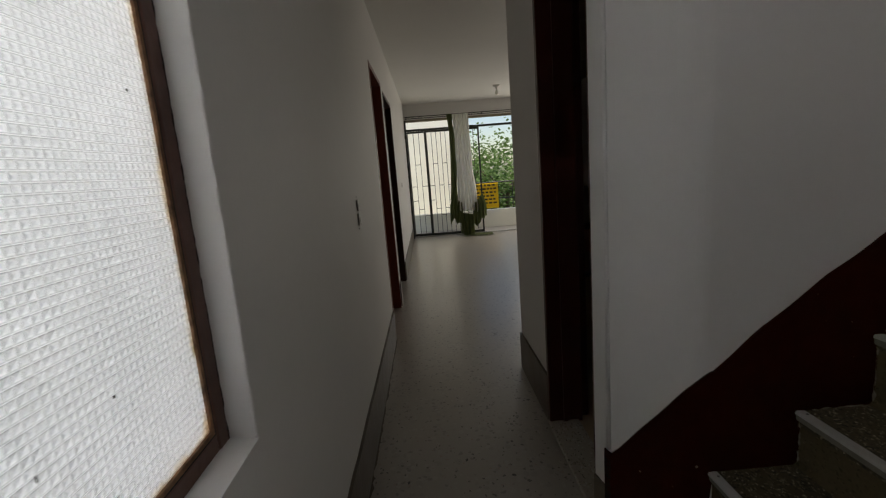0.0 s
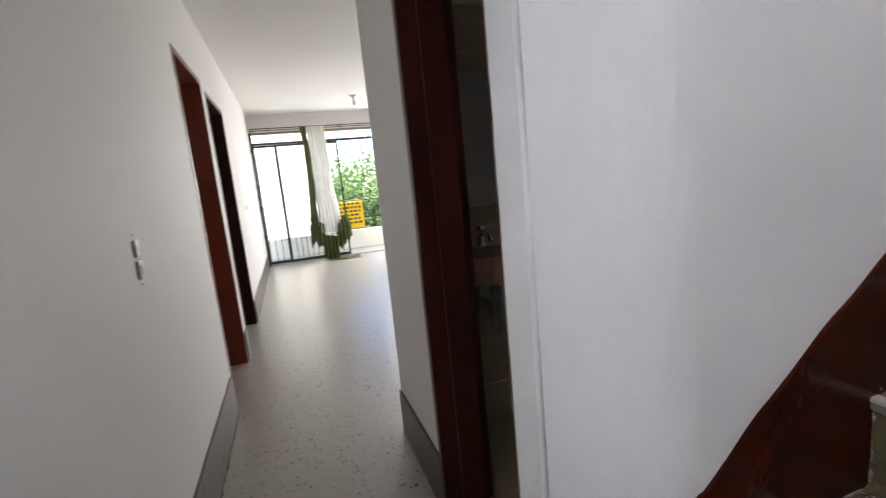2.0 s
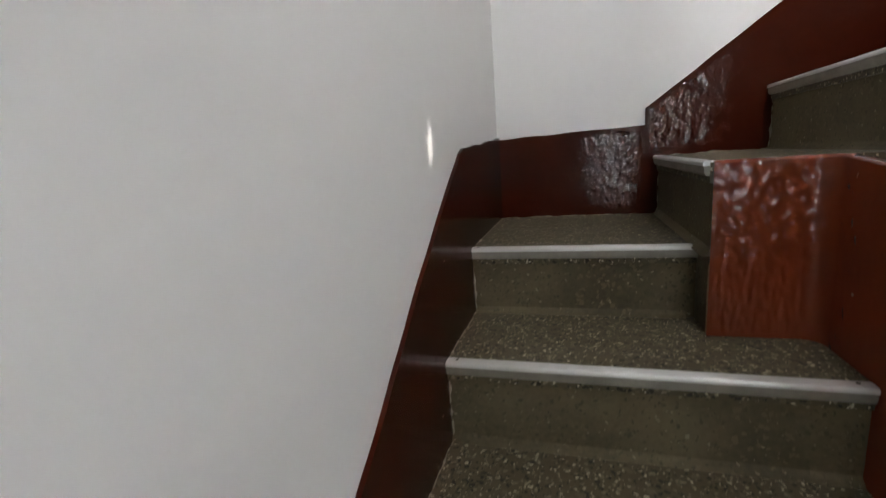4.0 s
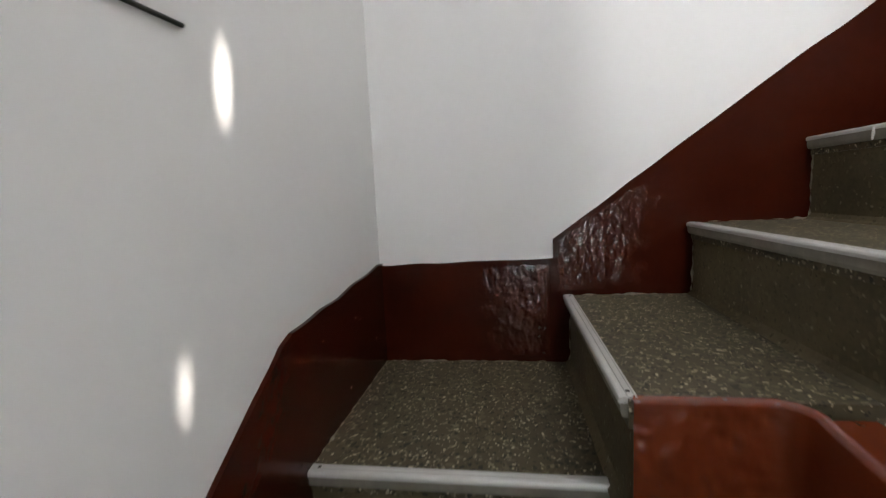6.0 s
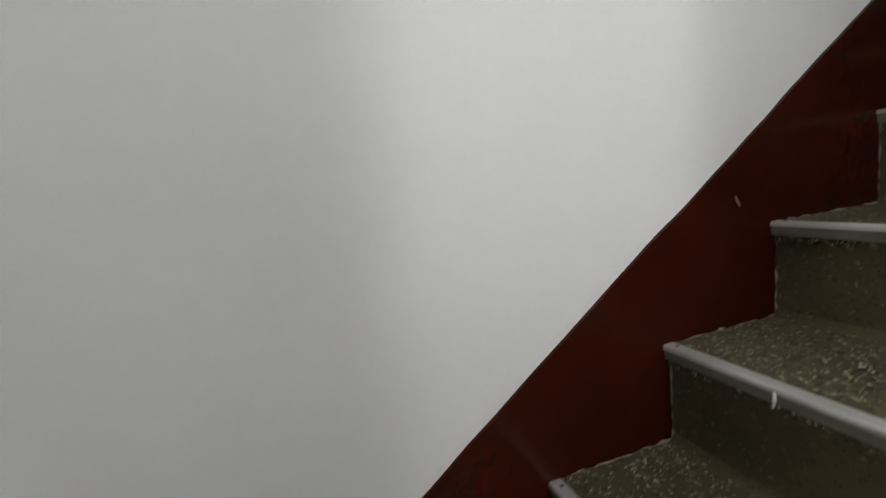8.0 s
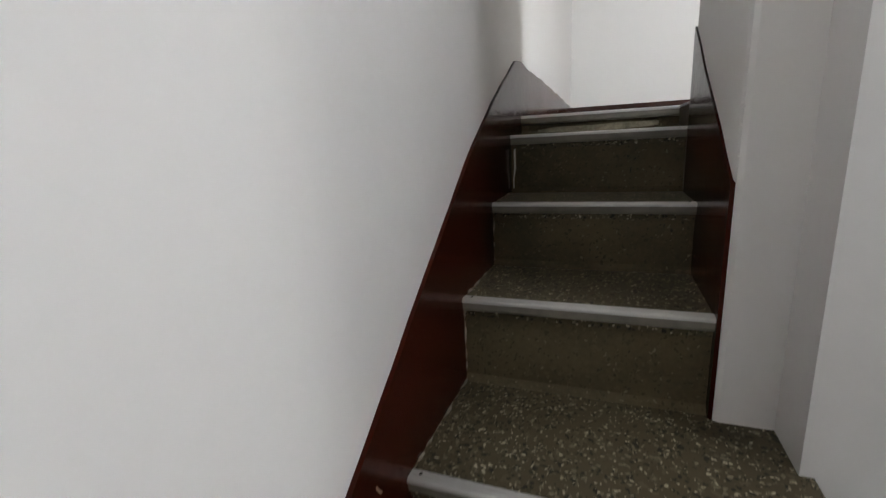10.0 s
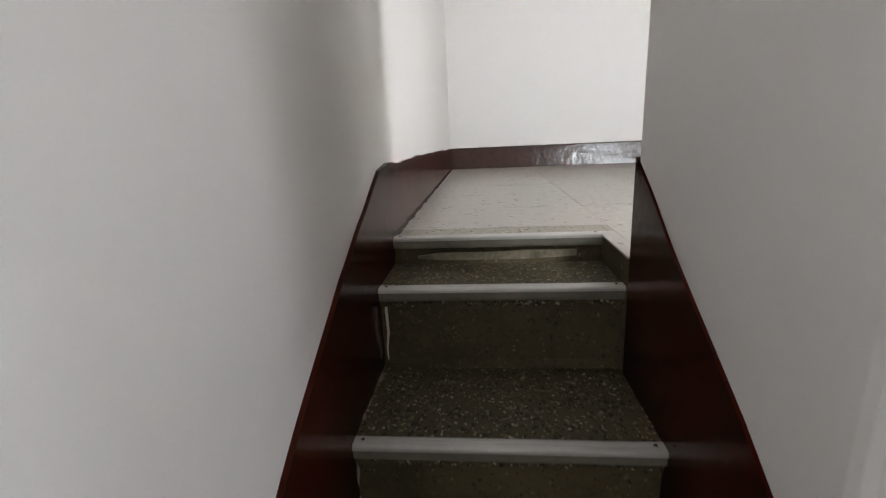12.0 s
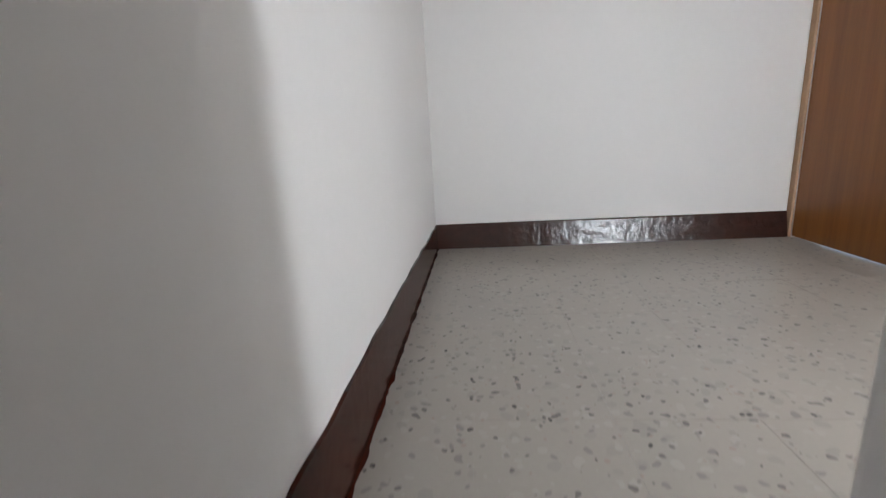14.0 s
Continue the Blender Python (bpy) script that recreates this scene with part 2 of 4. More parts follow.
def patterned_glass():
    """Pressed glass with a square pyramid pattern, that scatters the light behind it."""
    m = bpy.data.materials.new("pressed_square_glass")
    m.use_nodes = True
    n, l = m.node_tree.nodes, m.node_tree.links
    n.remove(n["Principled BSDF"])
    tc = n.new("ShaderNodeTexCoord")
    sep = n.new("ShaderNodeSeparateXYZ")
    l.new(tc.outputs["Object"], sep.inputs[0])
    hs = []
    for k in (1, 2):
        w = n.new("ShaderNodeMath")
        w.operation = "PINGPONG"
        w.inputs[1].default_value = 0.006
        l.new(sep.outputs[k], w.inputs[0])
        hs.append(w)
    mn = n.new("ShaderNodeMath")
    mn.operation = "MINIMUM"
    l.new(hs[0].outputs[0], mn.inputs[0])
    l.new(hs[1].outputs[0], mn.inputs[1])
    bp = n.new("ShaderNodeBump")
    bp.inputs["Strength"].default_value, bp.inputs["Distance"].default_value = 1.0, 1.6
    l.new(mn.outputs[0], bp.inputs["Height"])
    tr = n.new("ShaderNodeBsdfTranslucent")
    dirt = n.new("ShaderNodeTexNoise")
    dirt.inputs["Scale"].default_value, dirt.inputs["Detail"].default_value = 5, 5
    ramp = n.new("ShaderNodeValToRGB")
    ramp.color_ramp.elements[0].color, ramp.color_ramp.elements[1].color = (0.87, 0.875, 0.88, 1), (0.98, 0.983, 0.985, 1)
    l.new(tc.outputs["Object"], dirt.inputs["Vector"])
    l.new(dirt.outputs["Fac"], ramp.inputs[0])
    cell = n.new("ShaderNodeMapRange")
    cell.inputs["From Min"].default_value, cell.inputs["From Max"].default_value = 0.0, 0.0042
    cell.inputs["To Min"].default_value, cell.inputs["To Max"].default_value = 0.0, 1.0
    l.new(mn.outputs[0], cell.inputs["Value"])
    # bright ridges and the grey shade beside them, painted into the glass tint
    line = n.new("ShaderNodeValToRGB")
    stops = line.color_ramp.elements
    stops[0].position, stops[0].color = 0.0, (1, 1, 1, 1)
    stops[1].position, stops[1].color = 1.0, (0.80, 0.80, 0.81, 1)
    for at, g in ((0.10, 1.0), (0.20, 0.45), (0.38, 0.80), (0.72, 0.94)):
        stops.new(at).color = (g, g, g, 1)
    l.new(cell.outputs[0], line.inputs[0])
    # rust that crept in from the frame
    rim = []
    for socket, lo, hi in ((1, 1.272, 1.330), (2, 0.895, 0.838)):
        ridge = n.new("ShaderNodeMapRange")
        ridge.inputs["From Min"].default_value, ridge.inputs["From Max"].default_value = lo, hi
        l.new(sep.outputs[socket], ridge.inputs["Value"])
        rim.append(ridge)
    most = n.new("ShaderNodeMath")
    most.operation = "ADD"
    l.new(rim[0].outputs[0], most.inputs[0])
    l.new(rim[1].outputs[0], most.inputs[1])
    spread = n.new("ShaderNodeTexNoise")
    spread.inputs["Scale"].default_value, spread.inputs["Detail"].default_value = 28, 5
    l.new(tc.outputs["Object"], spread.inputs["Vector"])
    eaten = n.new("ShaderNodeMath")
    eaten.operation = "MULTIPLY"
    l.new(most.outputs[0], eaten.inputs[0])
    l.new(spread.outputs["Fac"], eaten.inputs[1])
    stain = n.new("ShaderNodeValToRGB")
    bands = stain.color_ramp.elements
    bands[0].position, bands[0].color = 0.20, (1, 1, 1, 1)
    bands[1].position, bands[1].color = 0.56, (0.34, 0.15, 0.075, 1)
    bands.new(0.36).color = (0.90, 0.76, 0.58, 1)
    l.new(eaten.outputs[0], stain.inputs[0])
    tint = n.new("ShaderNodeMix")
    tint.data_type, tint.blend_type = "RGBA", "MULTIPLY"
    tint.inputs["Factor"].default_value = 1.0
    l.new(ramp.outputs[0], tint.inputs[6])
    l.new(line.outputs[0], tint.inputs[7])
    rusty = n.new("ShaderNodeMix")
    rusty.data_type, rusty.blend_type = "RGBA", "MULTIPLY"
    rusty.inputs["Factor"].default_value = 1.0
    l.new(tint.outputs[2], rusty.inputs[6])
    l.new(stain.outputs[0], rusty.inputs[7])
    l.new(rusty.outputs[2], tr.inputs[0])
    gl = n.new("ShaderNodeBsdfGlossy")
    gl.inputs["Roughness"].default_value = 0.15
    mx = n.new("ShaderNodeMixShader")
    mx.inputs[0].default_value = 0.12
    for s in (tr, gl):
        l.new(bp.outputs[0], s.inputs["Normal"])
    l.new(tr.outputs[0], mx.inputs[1])
    l.new(gl.outputs[0], mx.inputs[2])
    l.new(mx.outputs[0], n["Material Output"].inputs[0])
    return m


M_PRESSED = patterned_glass()


def clear_glass():
    m = bpy.data.materials.new("clear_glass")
    m.use_nodes = True
    b = m.node_tree.nodes["Principled BSDF"]
    b.inputs["Transmission Weight"].default_value = 1
    b.inputs["Roughness"].default_value = 0.02
    b.inputs["IOR"].default_value = 1.45
    return m


M_GLASS = clear_glass()

# ---- building helpers ----


def box(bm, x0, x1, y0, y1, z0, z1):
    vs = [bm.verts.new((x, y, z)) for x in (x0, x1) for y in (y0, y1) for z in (z0, z1)]
    for f in ((0, 1, 3, 2), (4, 6, 7, 5), (0, 4, 5, 1), (2, 3, 7, 6), (0, 2, 6, 4), (1, 5, 7, 3)):
        bm.faces.new([vs[i] for i in f])
    return bm


def boxes(*rows):
    bm = bmesh.new()
    for r in rows:
        box(bm, *r)
    return bm


def soft_box(x0, x1, y0, y1, z0, z1, bevel=0.004, seg=2):
    bm = boxes((x0, x1, y0, y1, z0, z1))
    bmesh.ops.bevel(bm, geom=bm.edges[:], offset=bevel, segments=seg, affect="EDGES", profile=0.5)
    return bm


def prism(bm, pts, axis, a0, a1):
    """A flat outline pushed along an axis: 'x' takes (y, z), 'y' takes (x, z), 'z' takes (x, y)."""
    def at(p, a):
        return {"x": (a, p[0], p[1]), "y": (p[0], a, p[1]), "z": (p[0], p[1], a)}[axis]
    lo = [bm.verts.new(at(p, a0)) for p in pts]
    hi = [bm.verts.new(at(p, a1)) for p in pts]
    bm.faces.new(lo)
    bm.faces.new(hi)
    for i in range(len(pts)):
        j = (i + 1) % len(pts)
        bm.faces.new((lo[i], lo[j], hi[j], hi[i]))
    bmesh.ops.recalc_face_normals(bm, faces=bm.faces[:])
    return bm


def tube(bm, pts, r, seg=10):
    """A round bar along a line of points."""
    rings = []
    for i, p in enumerate(pts):
        p = Vector(p)
        d = (Vector(pts[min(i + 1, len(pts) - 1)]) - Vector(pts[max(i - 1, 0)])).normalized()
        u = d.orthogonal().normalized()
        if rings:
            u = (prev - d * prev.dot(d)).normalized()
        prev = u
        v = d.cross(u)
        rr = r[i] if isinstance(r, (list, tuple)) else r
        rings.append([bm.verts.new(p + (u * math.cos(a) + v * math.sin(a)) * rr) for a in [2 * math.pi * k / seg for k in range(seg)]])
    for a, b in zip(rings, rings[1:]):
        for k in range(seg):
            bm.faces.new((a[k], a[(k + 1) % seg], b[(k + 1) % seg], b[k]))
    bm.faces.new(rings[0])
    bm.faces.new(rings[-1])
    bmesh.ops.recalc_face_normals(bm, faces=bm.faces[:])
    return bm


def lathe(bm, profile, center, seg=24):
    """A turned shape from (radius, height) pairs round an upright axis."""
    cx, cy, cz = center
    rings = [[bm.verts.new((cx + r * math.cos(2 * math.pi * k / seg), cy + r * math.sin(2 * math.pi * k / seg), cz + z)) for k in range(seg)] for r, z in profile]
    for a, b in zip(rings, rings[1:]):
        for k in range(seg):
            bm.faces.new((a[k], a[(k + 1) % seg], b[(k + 1) % seg], b[k]))
    bm.faces.new(rings[0])
    bm.faces.new(rings[-1])
    bmesh.ops.recalc_face_normals(bm, faces=bm.faces[:])
    return bm


def part(name, bm, material, parent=None, label="", smooth=False):
    me = bpy.data.meshes.new(name)
    bm.to_mesh(me)
    bm.free()
    me.materials.append(material)
    if smooth:
        for p in me.polygons:
            p.use_smooth = True
    ob = new(name, me)
    ob.parent = parent
    if label:
        ob["label"] = label
    return ob


def thing(name, label, category, group="", at=(0, 0, 0), kind=""):
    ob = new(name)
    ob.location = at
    return tagged(ob, label, category, group, kind)


def structure(name, bm, material, label, category):
    return tagged(part(name, bm, material), label, category, kind="structure")


# ---- the plan ----
XL, XR = 0.41, 1.28           # corridor walls
Y1, X1 = 1.70, 3.0            # stair walls
SY, SX = 0.985, 2.38          # inner side of the lower flight, of the upper flight
YB = 9.35                     # balcony wall
CEIL, UP, TOP = 2.54, 2.462, 5.0
YT, XD = -2.71, 1.10          # upper hall walls
WIN = (-0.1, 1.348, 0.816, 2.0)

# corridor, far room
structure("floor", boxes((0.2, XR, -2.1, YB + 0.1, -0.12, 0), (XR, 4.3, 3.05, YB + 0.1, -0.12, 0), (XR, 2.7, Y1, 3.05, -0.12, 0.0)), M_TERRAZZO, "pale grey-beige polished terrazzo floor with dark chips", "floor")
D1, D2 = (3.95, 4.79, 2.09), (4.95, 5.86, 2.05)
structure("wall_west", boxes(
    (0.22, XL, -2.1, WIN[0], 0, CEIL), (0.22, XL, WIN[0], WIN[1], 0, WIN[2]), (0.22, XL, WIN[0], WIN[1], WIN[3], CEIL),
    (0.22, XL, WIN[1], D1[0], 0, CEIL), (0.22, XL, D1[0], D1[1], D1[2], CEIL), (0.22, XL, D1[1], D2[0], 0, CEIL),
    (0.22, XL, D2[0], D2[1], D2[2], CEIL), (0.22, XL, D2[1], YB + 0.15, 0, CEIL)), M_WALL, "white painted plaster wall of the corridor", "wall")
structure("wall_room_south", boxes((2.8, 4.4, 3.13, 3.255, 0, CEIL)), M_WALL, "white painted wall between living room and stair", "wall")
structure("wall_bath_east", boxes((2.68, 2.8, 1.86, 3.255, 0, CEIL)), M_WALL, "white painted plaster wall inside the bathroom", "wall")
structure("wall_bath_lintel", boxes((XR, XR + 0.12, 1.945, 2.613, 2.05, CEIL)), M_WALL, "white painted plaster above the bathroom door", "wall")
structure("wall_bath_north", boxes((XR + 0.12, 2.68, 3.13, 3.255, 0, CEIL)), M_WALL, "white painted plaster wall behind the washbasin", "wall")
structure("wall_bath", boxes((XR, XR + 0.12, 2.613, 3.255, 0, CEIL)), M_WALL, "white painted plaster wall round the bathroom", "wall")
# the stair wall swings back in a slow curve before its corner at the bathroom door
BEND = [(1.50 - 0.230 * k / 14, Y1 + 0.140 * (k / 14) ** 2) for k in range(15)]
structure("wall_stair_north", prism(bmesh.new(), [(3.15, Y1)] + BEND + [(1.264, 1.852), (1.250, 1.925), (1.40, 1.945), (1.42, 1.86), (3.15, 1.86)], "z", 0, TOP), M_WALL, "smooth white painted wall beside the lower stair flight", "wall")
structure("wall_stair_east", boxes((X1, 3.15, YT - 0.15, Y1, 0, TOP)), M_WALL, "smooth white painted wall beside the upper stair flight", "wall")
structure("wall_stair_core", boxes((XR + 0.1, SX - 0.004, 0.16, 0.90, 0, 1.22), (XR, SX - 0.006, 0.90, SY, 0, 0.45)), M_WALL, "plain mass under the stairwell", "wall")
string = prism(bmesh.new(), [(XR, 0.45), (1.45, 0.62), (2.05, 1.18), (2.20, 1.262), (SX - 0.006, 1.262), (SX - 0.006, 0.45)], "y", 0.90, SY - 0.008)
structure("stair_string", string, M_CRINKLE_LIT, "low maroon gloss painted string wall inside the stair", "stair string")
structure("wall_stair_inner", soft_box(SX, 2.5, -0.487, 0.042, 1.8, TOP, 0.012, 2), M_WALL, "white painted partition beside the upper stair flight, chipped corner", "wall")
# the pieces above CEIL leave an unseen slot, added for the stair lamps
structure("wall_corridor_east", boxes((XR, XR + 0.1, -2.1, 0.165, 0, 2.30), (XR, XR + 0.1, 0.165, SY - 0.1, 0, CEIL), (XR - 0.12, XR, 0.16, 0.63, CEIL, TOP), (XR - 0.12, XR, 0.98, Y1 + 0.12, CEIL, TOP), (XR - 0.12, XR, 0.63, 0.98, CEIL, 2.75), (XR - 0.12, XR, 0.63, 0.98, 4.05, TOP)), M_WALL, "white painted plaster wall opposite the window", "wall")
structure("wall_south", boxes((0.22, XR, -2.25, -2.1, 0, 2.30)), M_WALL, "white painted end wall of the corridor", "wall")
structure("wall_room_east", boxes((4.3, 4.45, 3.255, YB + 0.15, 0, CEIL)), M_WALL, "white painted wall of the living room", "wall")
structure("wall_balcony", boxes((XL, 4.2, YB, YB + 0.15, 2.26, CEIL), (4.2, 4.3, YB, YB + 0.15, 0, CEIL)), M_WALL, "white painted wall above the balcony doors", "wall")
structure("ceiling", boxes((0.22, XR, -2.25, 0.165, 2.30, 2.44), (0.22, XR, 0.165, YB + 0.15, CEIL, CEIL + 0.15), (XR, 4.45, 1.82, YB + 0.15, CEIL, CEIL + 0.15)), M_CEIL, "white painted ceiling", "ceiling")

# upper hall
structure("upper_floor_slab", boxes((XD, SX, YT, 0.04, UP - 0.14, UP - 0.0015), (SX, 2.5, YT, -0.487, UP - 0.14, UP - 0.0015), (2.5, X1, YT, -0.70, UP - 0.14, UP - 0.0015)), M_TERRAZZO, "cement slab under the upper hall's tiles", "floor")
structure("wall_upper_south", boxes((XD - 0.15, X1, YT - 0.15, YT, UP - 0.2, TOP)), M_WALL, "white painted end wall of the upper hall", "wall")
structure("wall_upper_west", boxes((XD - 0.15, XD, YT + 0.86, 0.04, UP - 0.2, TOP), (XD - 0.15, XD, YT, YT + 0.86, UP + 2.05, TOP), (XD - 0.15, XD, YT, YT + 0.05, UP - 0.2, UP + 2.05)), M_WALL, "white painted wall of the upper hall with a door", "wall")
structure("wall_upper_north", boxes((XD - 0.15, 1.12, 0.04, 0.16, 1.2, TOP), (1.12, 1.42, 0.04, 0.16, 1.2, 3.0), (1.12, 1.42, 0.04, 0.16, 3.6, TOP), (1.42, SX + 0.02, 0.043, 0.16, 1.2, TOP)), M_WALL, "white painted wall of the upper hall with a window", "wall")
# roof out of view, added with a gap for the sheets that shape sunbeams
HX0, HX1 = 2.5, 2.94
structure("upper_ceiling", boxes((XD - 0.15, 3.15, YT - 0.15, 0.02, TOP, TOP + 0.01), (XR - 0.12, HX0, 0.02, Y1 + 0.12, TOP, TOP + 0.01), (HX1, 3.15, 0.02, Y1 + 0.12, TOP, TOP + 0.01), (HX0, HX1, 0.56, Y1 + 0.12, TOP, TOP + 0.01), (HX0, HX1, 0.02, 0.25, TOP, TOP + 0.01)), M_CEIL, "unseen thin sheet roof added over the stairwell, holed to shape two sunbeams", "ceiling")


def holed_sheet(x0, x1, y0, y1, cx, cy, r, ry=None):
    """A piece of the added, unseen roof with one round hole that lets a sunbeam in."""
    bm = bmesh.new()
    n = 32
    ring, rim = [], []
    turns = sorted([2 * math.pi * k / n for k in range(n)] + [math.atan2(y - cy, x - cx) % (2 * math.pi) for x in (x0, x1) for y in (y0, y1)])
    n = len(turns)
    for a in turns:
        c, d = math.cos(a), math.sin(a)
        ring.append(bm.verts.new((cx + r * c, cy + (ry or r) * d, TOP + 0.005)))
        q = min((x1 - cx) / c if c > 1e-6 else 9, (x0 - cx) / c if c < -1e-6 else 9, (y1 - cy) / d if d > 1e-6 else 9, (y0 - cy) / d if d < -1e-6 else 9)
        rim.append(bm.verts.new((cx + q * c, cy + q * d, TOP + 0.005)))
    for k in range(n):
        bm.faces.new((ring[k], ring[(k + 1) % n], rim[(k + 1) % n], rim[k]))
    return part("roof_sheet", bm, M_CEIL, bpy.data.objects["upper_ceiling"])


def roof_point(spot):
    """Where the sunbeam that lands on a spot comes through the roof."""
    p = Vector(spot)
    p = p + SUN_WAY * ((TOP - p.z) / SUN_WAY.z)
    return p.x, p.y


# invented holes, placed so that the sun draws two spots on the stair wall
holed_sheet(HX0, HX1, 0.40, 0.56, *roof_point((2.351, Y1, 1.712)), 0.0175)
holed_sheet(HX0, HX1, 0.25, 0.40, *roof_point((2.222, Y1, 1.35)), 0.009)

# ---- staircase ----
NOSE1 = [(1.24, 0.190), (1.487, 0.375), (1.73, 0.540), (1.935, 0.745), (2.18, 0.925), (2.465, 1.095)]
NOSE2 = [(1.198, 1.280), (0.893, 1.462), (0.630, 1.655), (0.350, 1.850), (0.030, 2.050), (-0.252, 2.222), (-0.497, 2.398), (-0.677, UP)]
structure("stair_side_infill", boxes((SX + 0.002, 2.5035, -0.70, -0.483, 1.8, UP - 0.003)), M_RISER, "cement infill beside the top step", "wall")
stairs = thing("staircase", "narrow terrazzo staircase with cement risers and aluminium nosings", "staircase", kind="structure")


def nosing(axis, edge, way, a0, a1, z):
    """A rounded, grooved aluminium strip along a step's edge, and the dull lip below it."""
    top = [(0.0, -0.007), (0.0, -0.002), (0.0015, 0.0010), (0.0045, 0.0024), (0.0095, 0.0026), (0.0100, 0.0014), (0.0120, 0.0014), (0.0125, 0.0026), (0.0190, 0.0026), (0.0195, 0.0014), (0.0215, 0.0014), (0.0220, 0.0026), (0.0250, 0.0022), (0.0256, -0.007)]
    strip = part("nosing", prism(bmesh.new(), [(edge + way * u, z + w) for u, w in top], axis, a0, a1), M_ALU, stairs, "worn aluminium nosing strip")
    lip = [(0.0022, -0.007), (0.0030, -0.020), (0.0055, -0.026), (0.020, -0.028), (0.020, -0.007)]
    part("lip", prism(bmesh.new(), [(edge + way * u, z + w) for u, w in lip], axis, a0, a1), M_LIP, strip, "dull grey lip below the strip")
    for share in (0.03, 0.97):
        a = a0 + (a1 - a0) * share
        c = edge + way * 0.016
        at = (a, c, z + 0.002) if axis == "x" else (c, a, z + 0.002)
        part("screw", lathe(bmesh.new(), [(0.0034, 0), (0.0034, 0.0012), (0.0012, 0.0016)], at, 8), M_GAP, strip, "dark rusted screw head")


def step_x(i):
    x, z = NOSE1[i]
    zb = NOSE1[i - 1][1] if i else 0.0
    last = i == len(NOSE1) - 1
    xe = X1 if last else NOSE1[i + 1][0] + 0.03
    y0 = NOSE2[0][0] - 0.03 if last else SY
    side = Y1 + (0.10, 0.0)[i > 0]
    part("tread", boxes((x + 0.012, xe, y0, side, z - 0.04, z)), M_TREAD, stairs)
    if i == 4:
        part("tread", boxes((xe, SX, SY, NOSE2[0][0] - 0.0, z - 0.04, z - 0.001)), M_TREAD, stairs)
    part("riser", boxes((x + 0.018, x + 0.05, y0, side, zb - 0.02, z - 0.04)), M_RISER, stairs)
    nosing("y", x, 1, y0 + 0.004, Y1 - 0.009, z)


def step_y(i):
    y, z = NOSE2[i]
    zb = NOSE2[i - 1][1] if i else NOSE1[-1][1]
    ye = NOSE2[i + 1][0] - 0.03 if i < 7 else y - 0.03
    x0 = SX if i < 5 else 2.5
    if i < 7:
        part("tread", boxes((x0, X1, ye, y - 0.012, z - 0.04, z)), M_TREAD, stairs)
    part("riser", boxes((x0, X1, y - 0.05, y - 0.018, zb - 0.02, z - 0.04 if i < 7 else z - 0.02)), M_RISER, stairs)
    nosing("x", y, -1, x0 + 0.004, X1 - 0.009, z)


for i in range(6):
    step_x(i)
for i in range(8):
    step_y(i)
part("riser", boxes((SX + 0.01, 2.5, NOSE2[0][0] - 0.05, NOSE2[0][0] - 0.018, 0.88, 1.09)), M_RISER, stairs)


def crinkled_panel():
    """The painted side of the upper flight that turns in a soft corner into the string wall, thick with wrinkles and runs."""
    line = [(SX - 0.003, 1.181 - 0.161 * k / 60, -1.0, 0.0) for k in range(61)]
    line += [(SX - 0.038 + 0.035 * math.cos(a), SY + 0.035 - 0.035 * math.sin(a), -math.cos(a), math.sin(a)) for a in [math.pi / 2 * k / 8 for k in range(1, 9)]]
    line += [(SX - 0.038 - 1.03 * k / 230, SY, 0.0, 1.0) for k in range(1, 231)]

    def top(x):
        table = [(XR, 0.45), (1.45, 0.62), (2.05, 1.18), (2.20, 1.265), (SX - 0.04, 1.280)]
        for (a, p), (b, q) in zip(table, table[1:]):
            if x <= b:
                return p + (q - p) * (max(x, a) - a) / (b - a)
        return 1.2815
    bm = bmesh.new()
    grid, run = [], 0.0
    nz = 110
    for k, (x, y, nx, ny) in enumerate(line):
        if k:
            run += math.hypot(x - line[k - 1][0], y - line[k - 1][1])
        hi = top(x)
        lo = hi - 0.62
        row = []
        for j in range(nz + 1):
            z = lo + (hi - lo) * j / nz
            high = min(1.0, max(0.0, (z - hi + 0.30) / 0.25))
            wrinkle = 0.9 - 2.2 * abs(noise.noise(Vector((run * 26 + z * 20, z * 34, 1.0)))) + 0.7 * noise.noise(Vector((run * 95, z * 90, 7.0)))
            drip = max(0.0, noise.noise(Vector((run * 60, z * 15, 4.0)))) + 0.5 * noise.noise(Vector((run * 110, z * 50, 2.0)))
            d = (0.0026 * wrinkle * high + 0.0017 * drip * (1.15 - high)) * min(1.0, 0.25 + (nz - j) / 5) * (1.0 - 0.6 * ny)
            row.append(bm.verts.new((x + nx * (d + 0.002), y + ny * (d + 0.002), z)))
        row.append(bm.verts.new((x - nx * 0.012, y - ny * 0.012, hi + 0.001)))
        grid.append(row)
    for a, b in zip(grid, grid[1:]):
        for j in range(nz + 1):
            bm.faces.new((a[j], b[j], b[j + 1], a[j + 1]))
    part("side_panel", bm, M_CRINKLE_LIT, stairs, "wrinkled maroon gloss painted side of the upper flight", True)


crinkled_panel()


def wavy(pts, amp=0.006, step=0.03):
    """A hand-painted edge: a line cut short and unsteady."""
    out = []
    for (a, b), (c, d) in zip(pts, pts[1:]):
        k = max(1, int(math.hypot(c - a, d - b) / step))
        for i in range(k):
            u = a + (c - a) * i / k
            w = b + (d - b) * i / k
            out.append((u, w + amp * noise.noise(Vector((u * 9, w * 9, 3.7)))))
    return out + [pts[-1]]


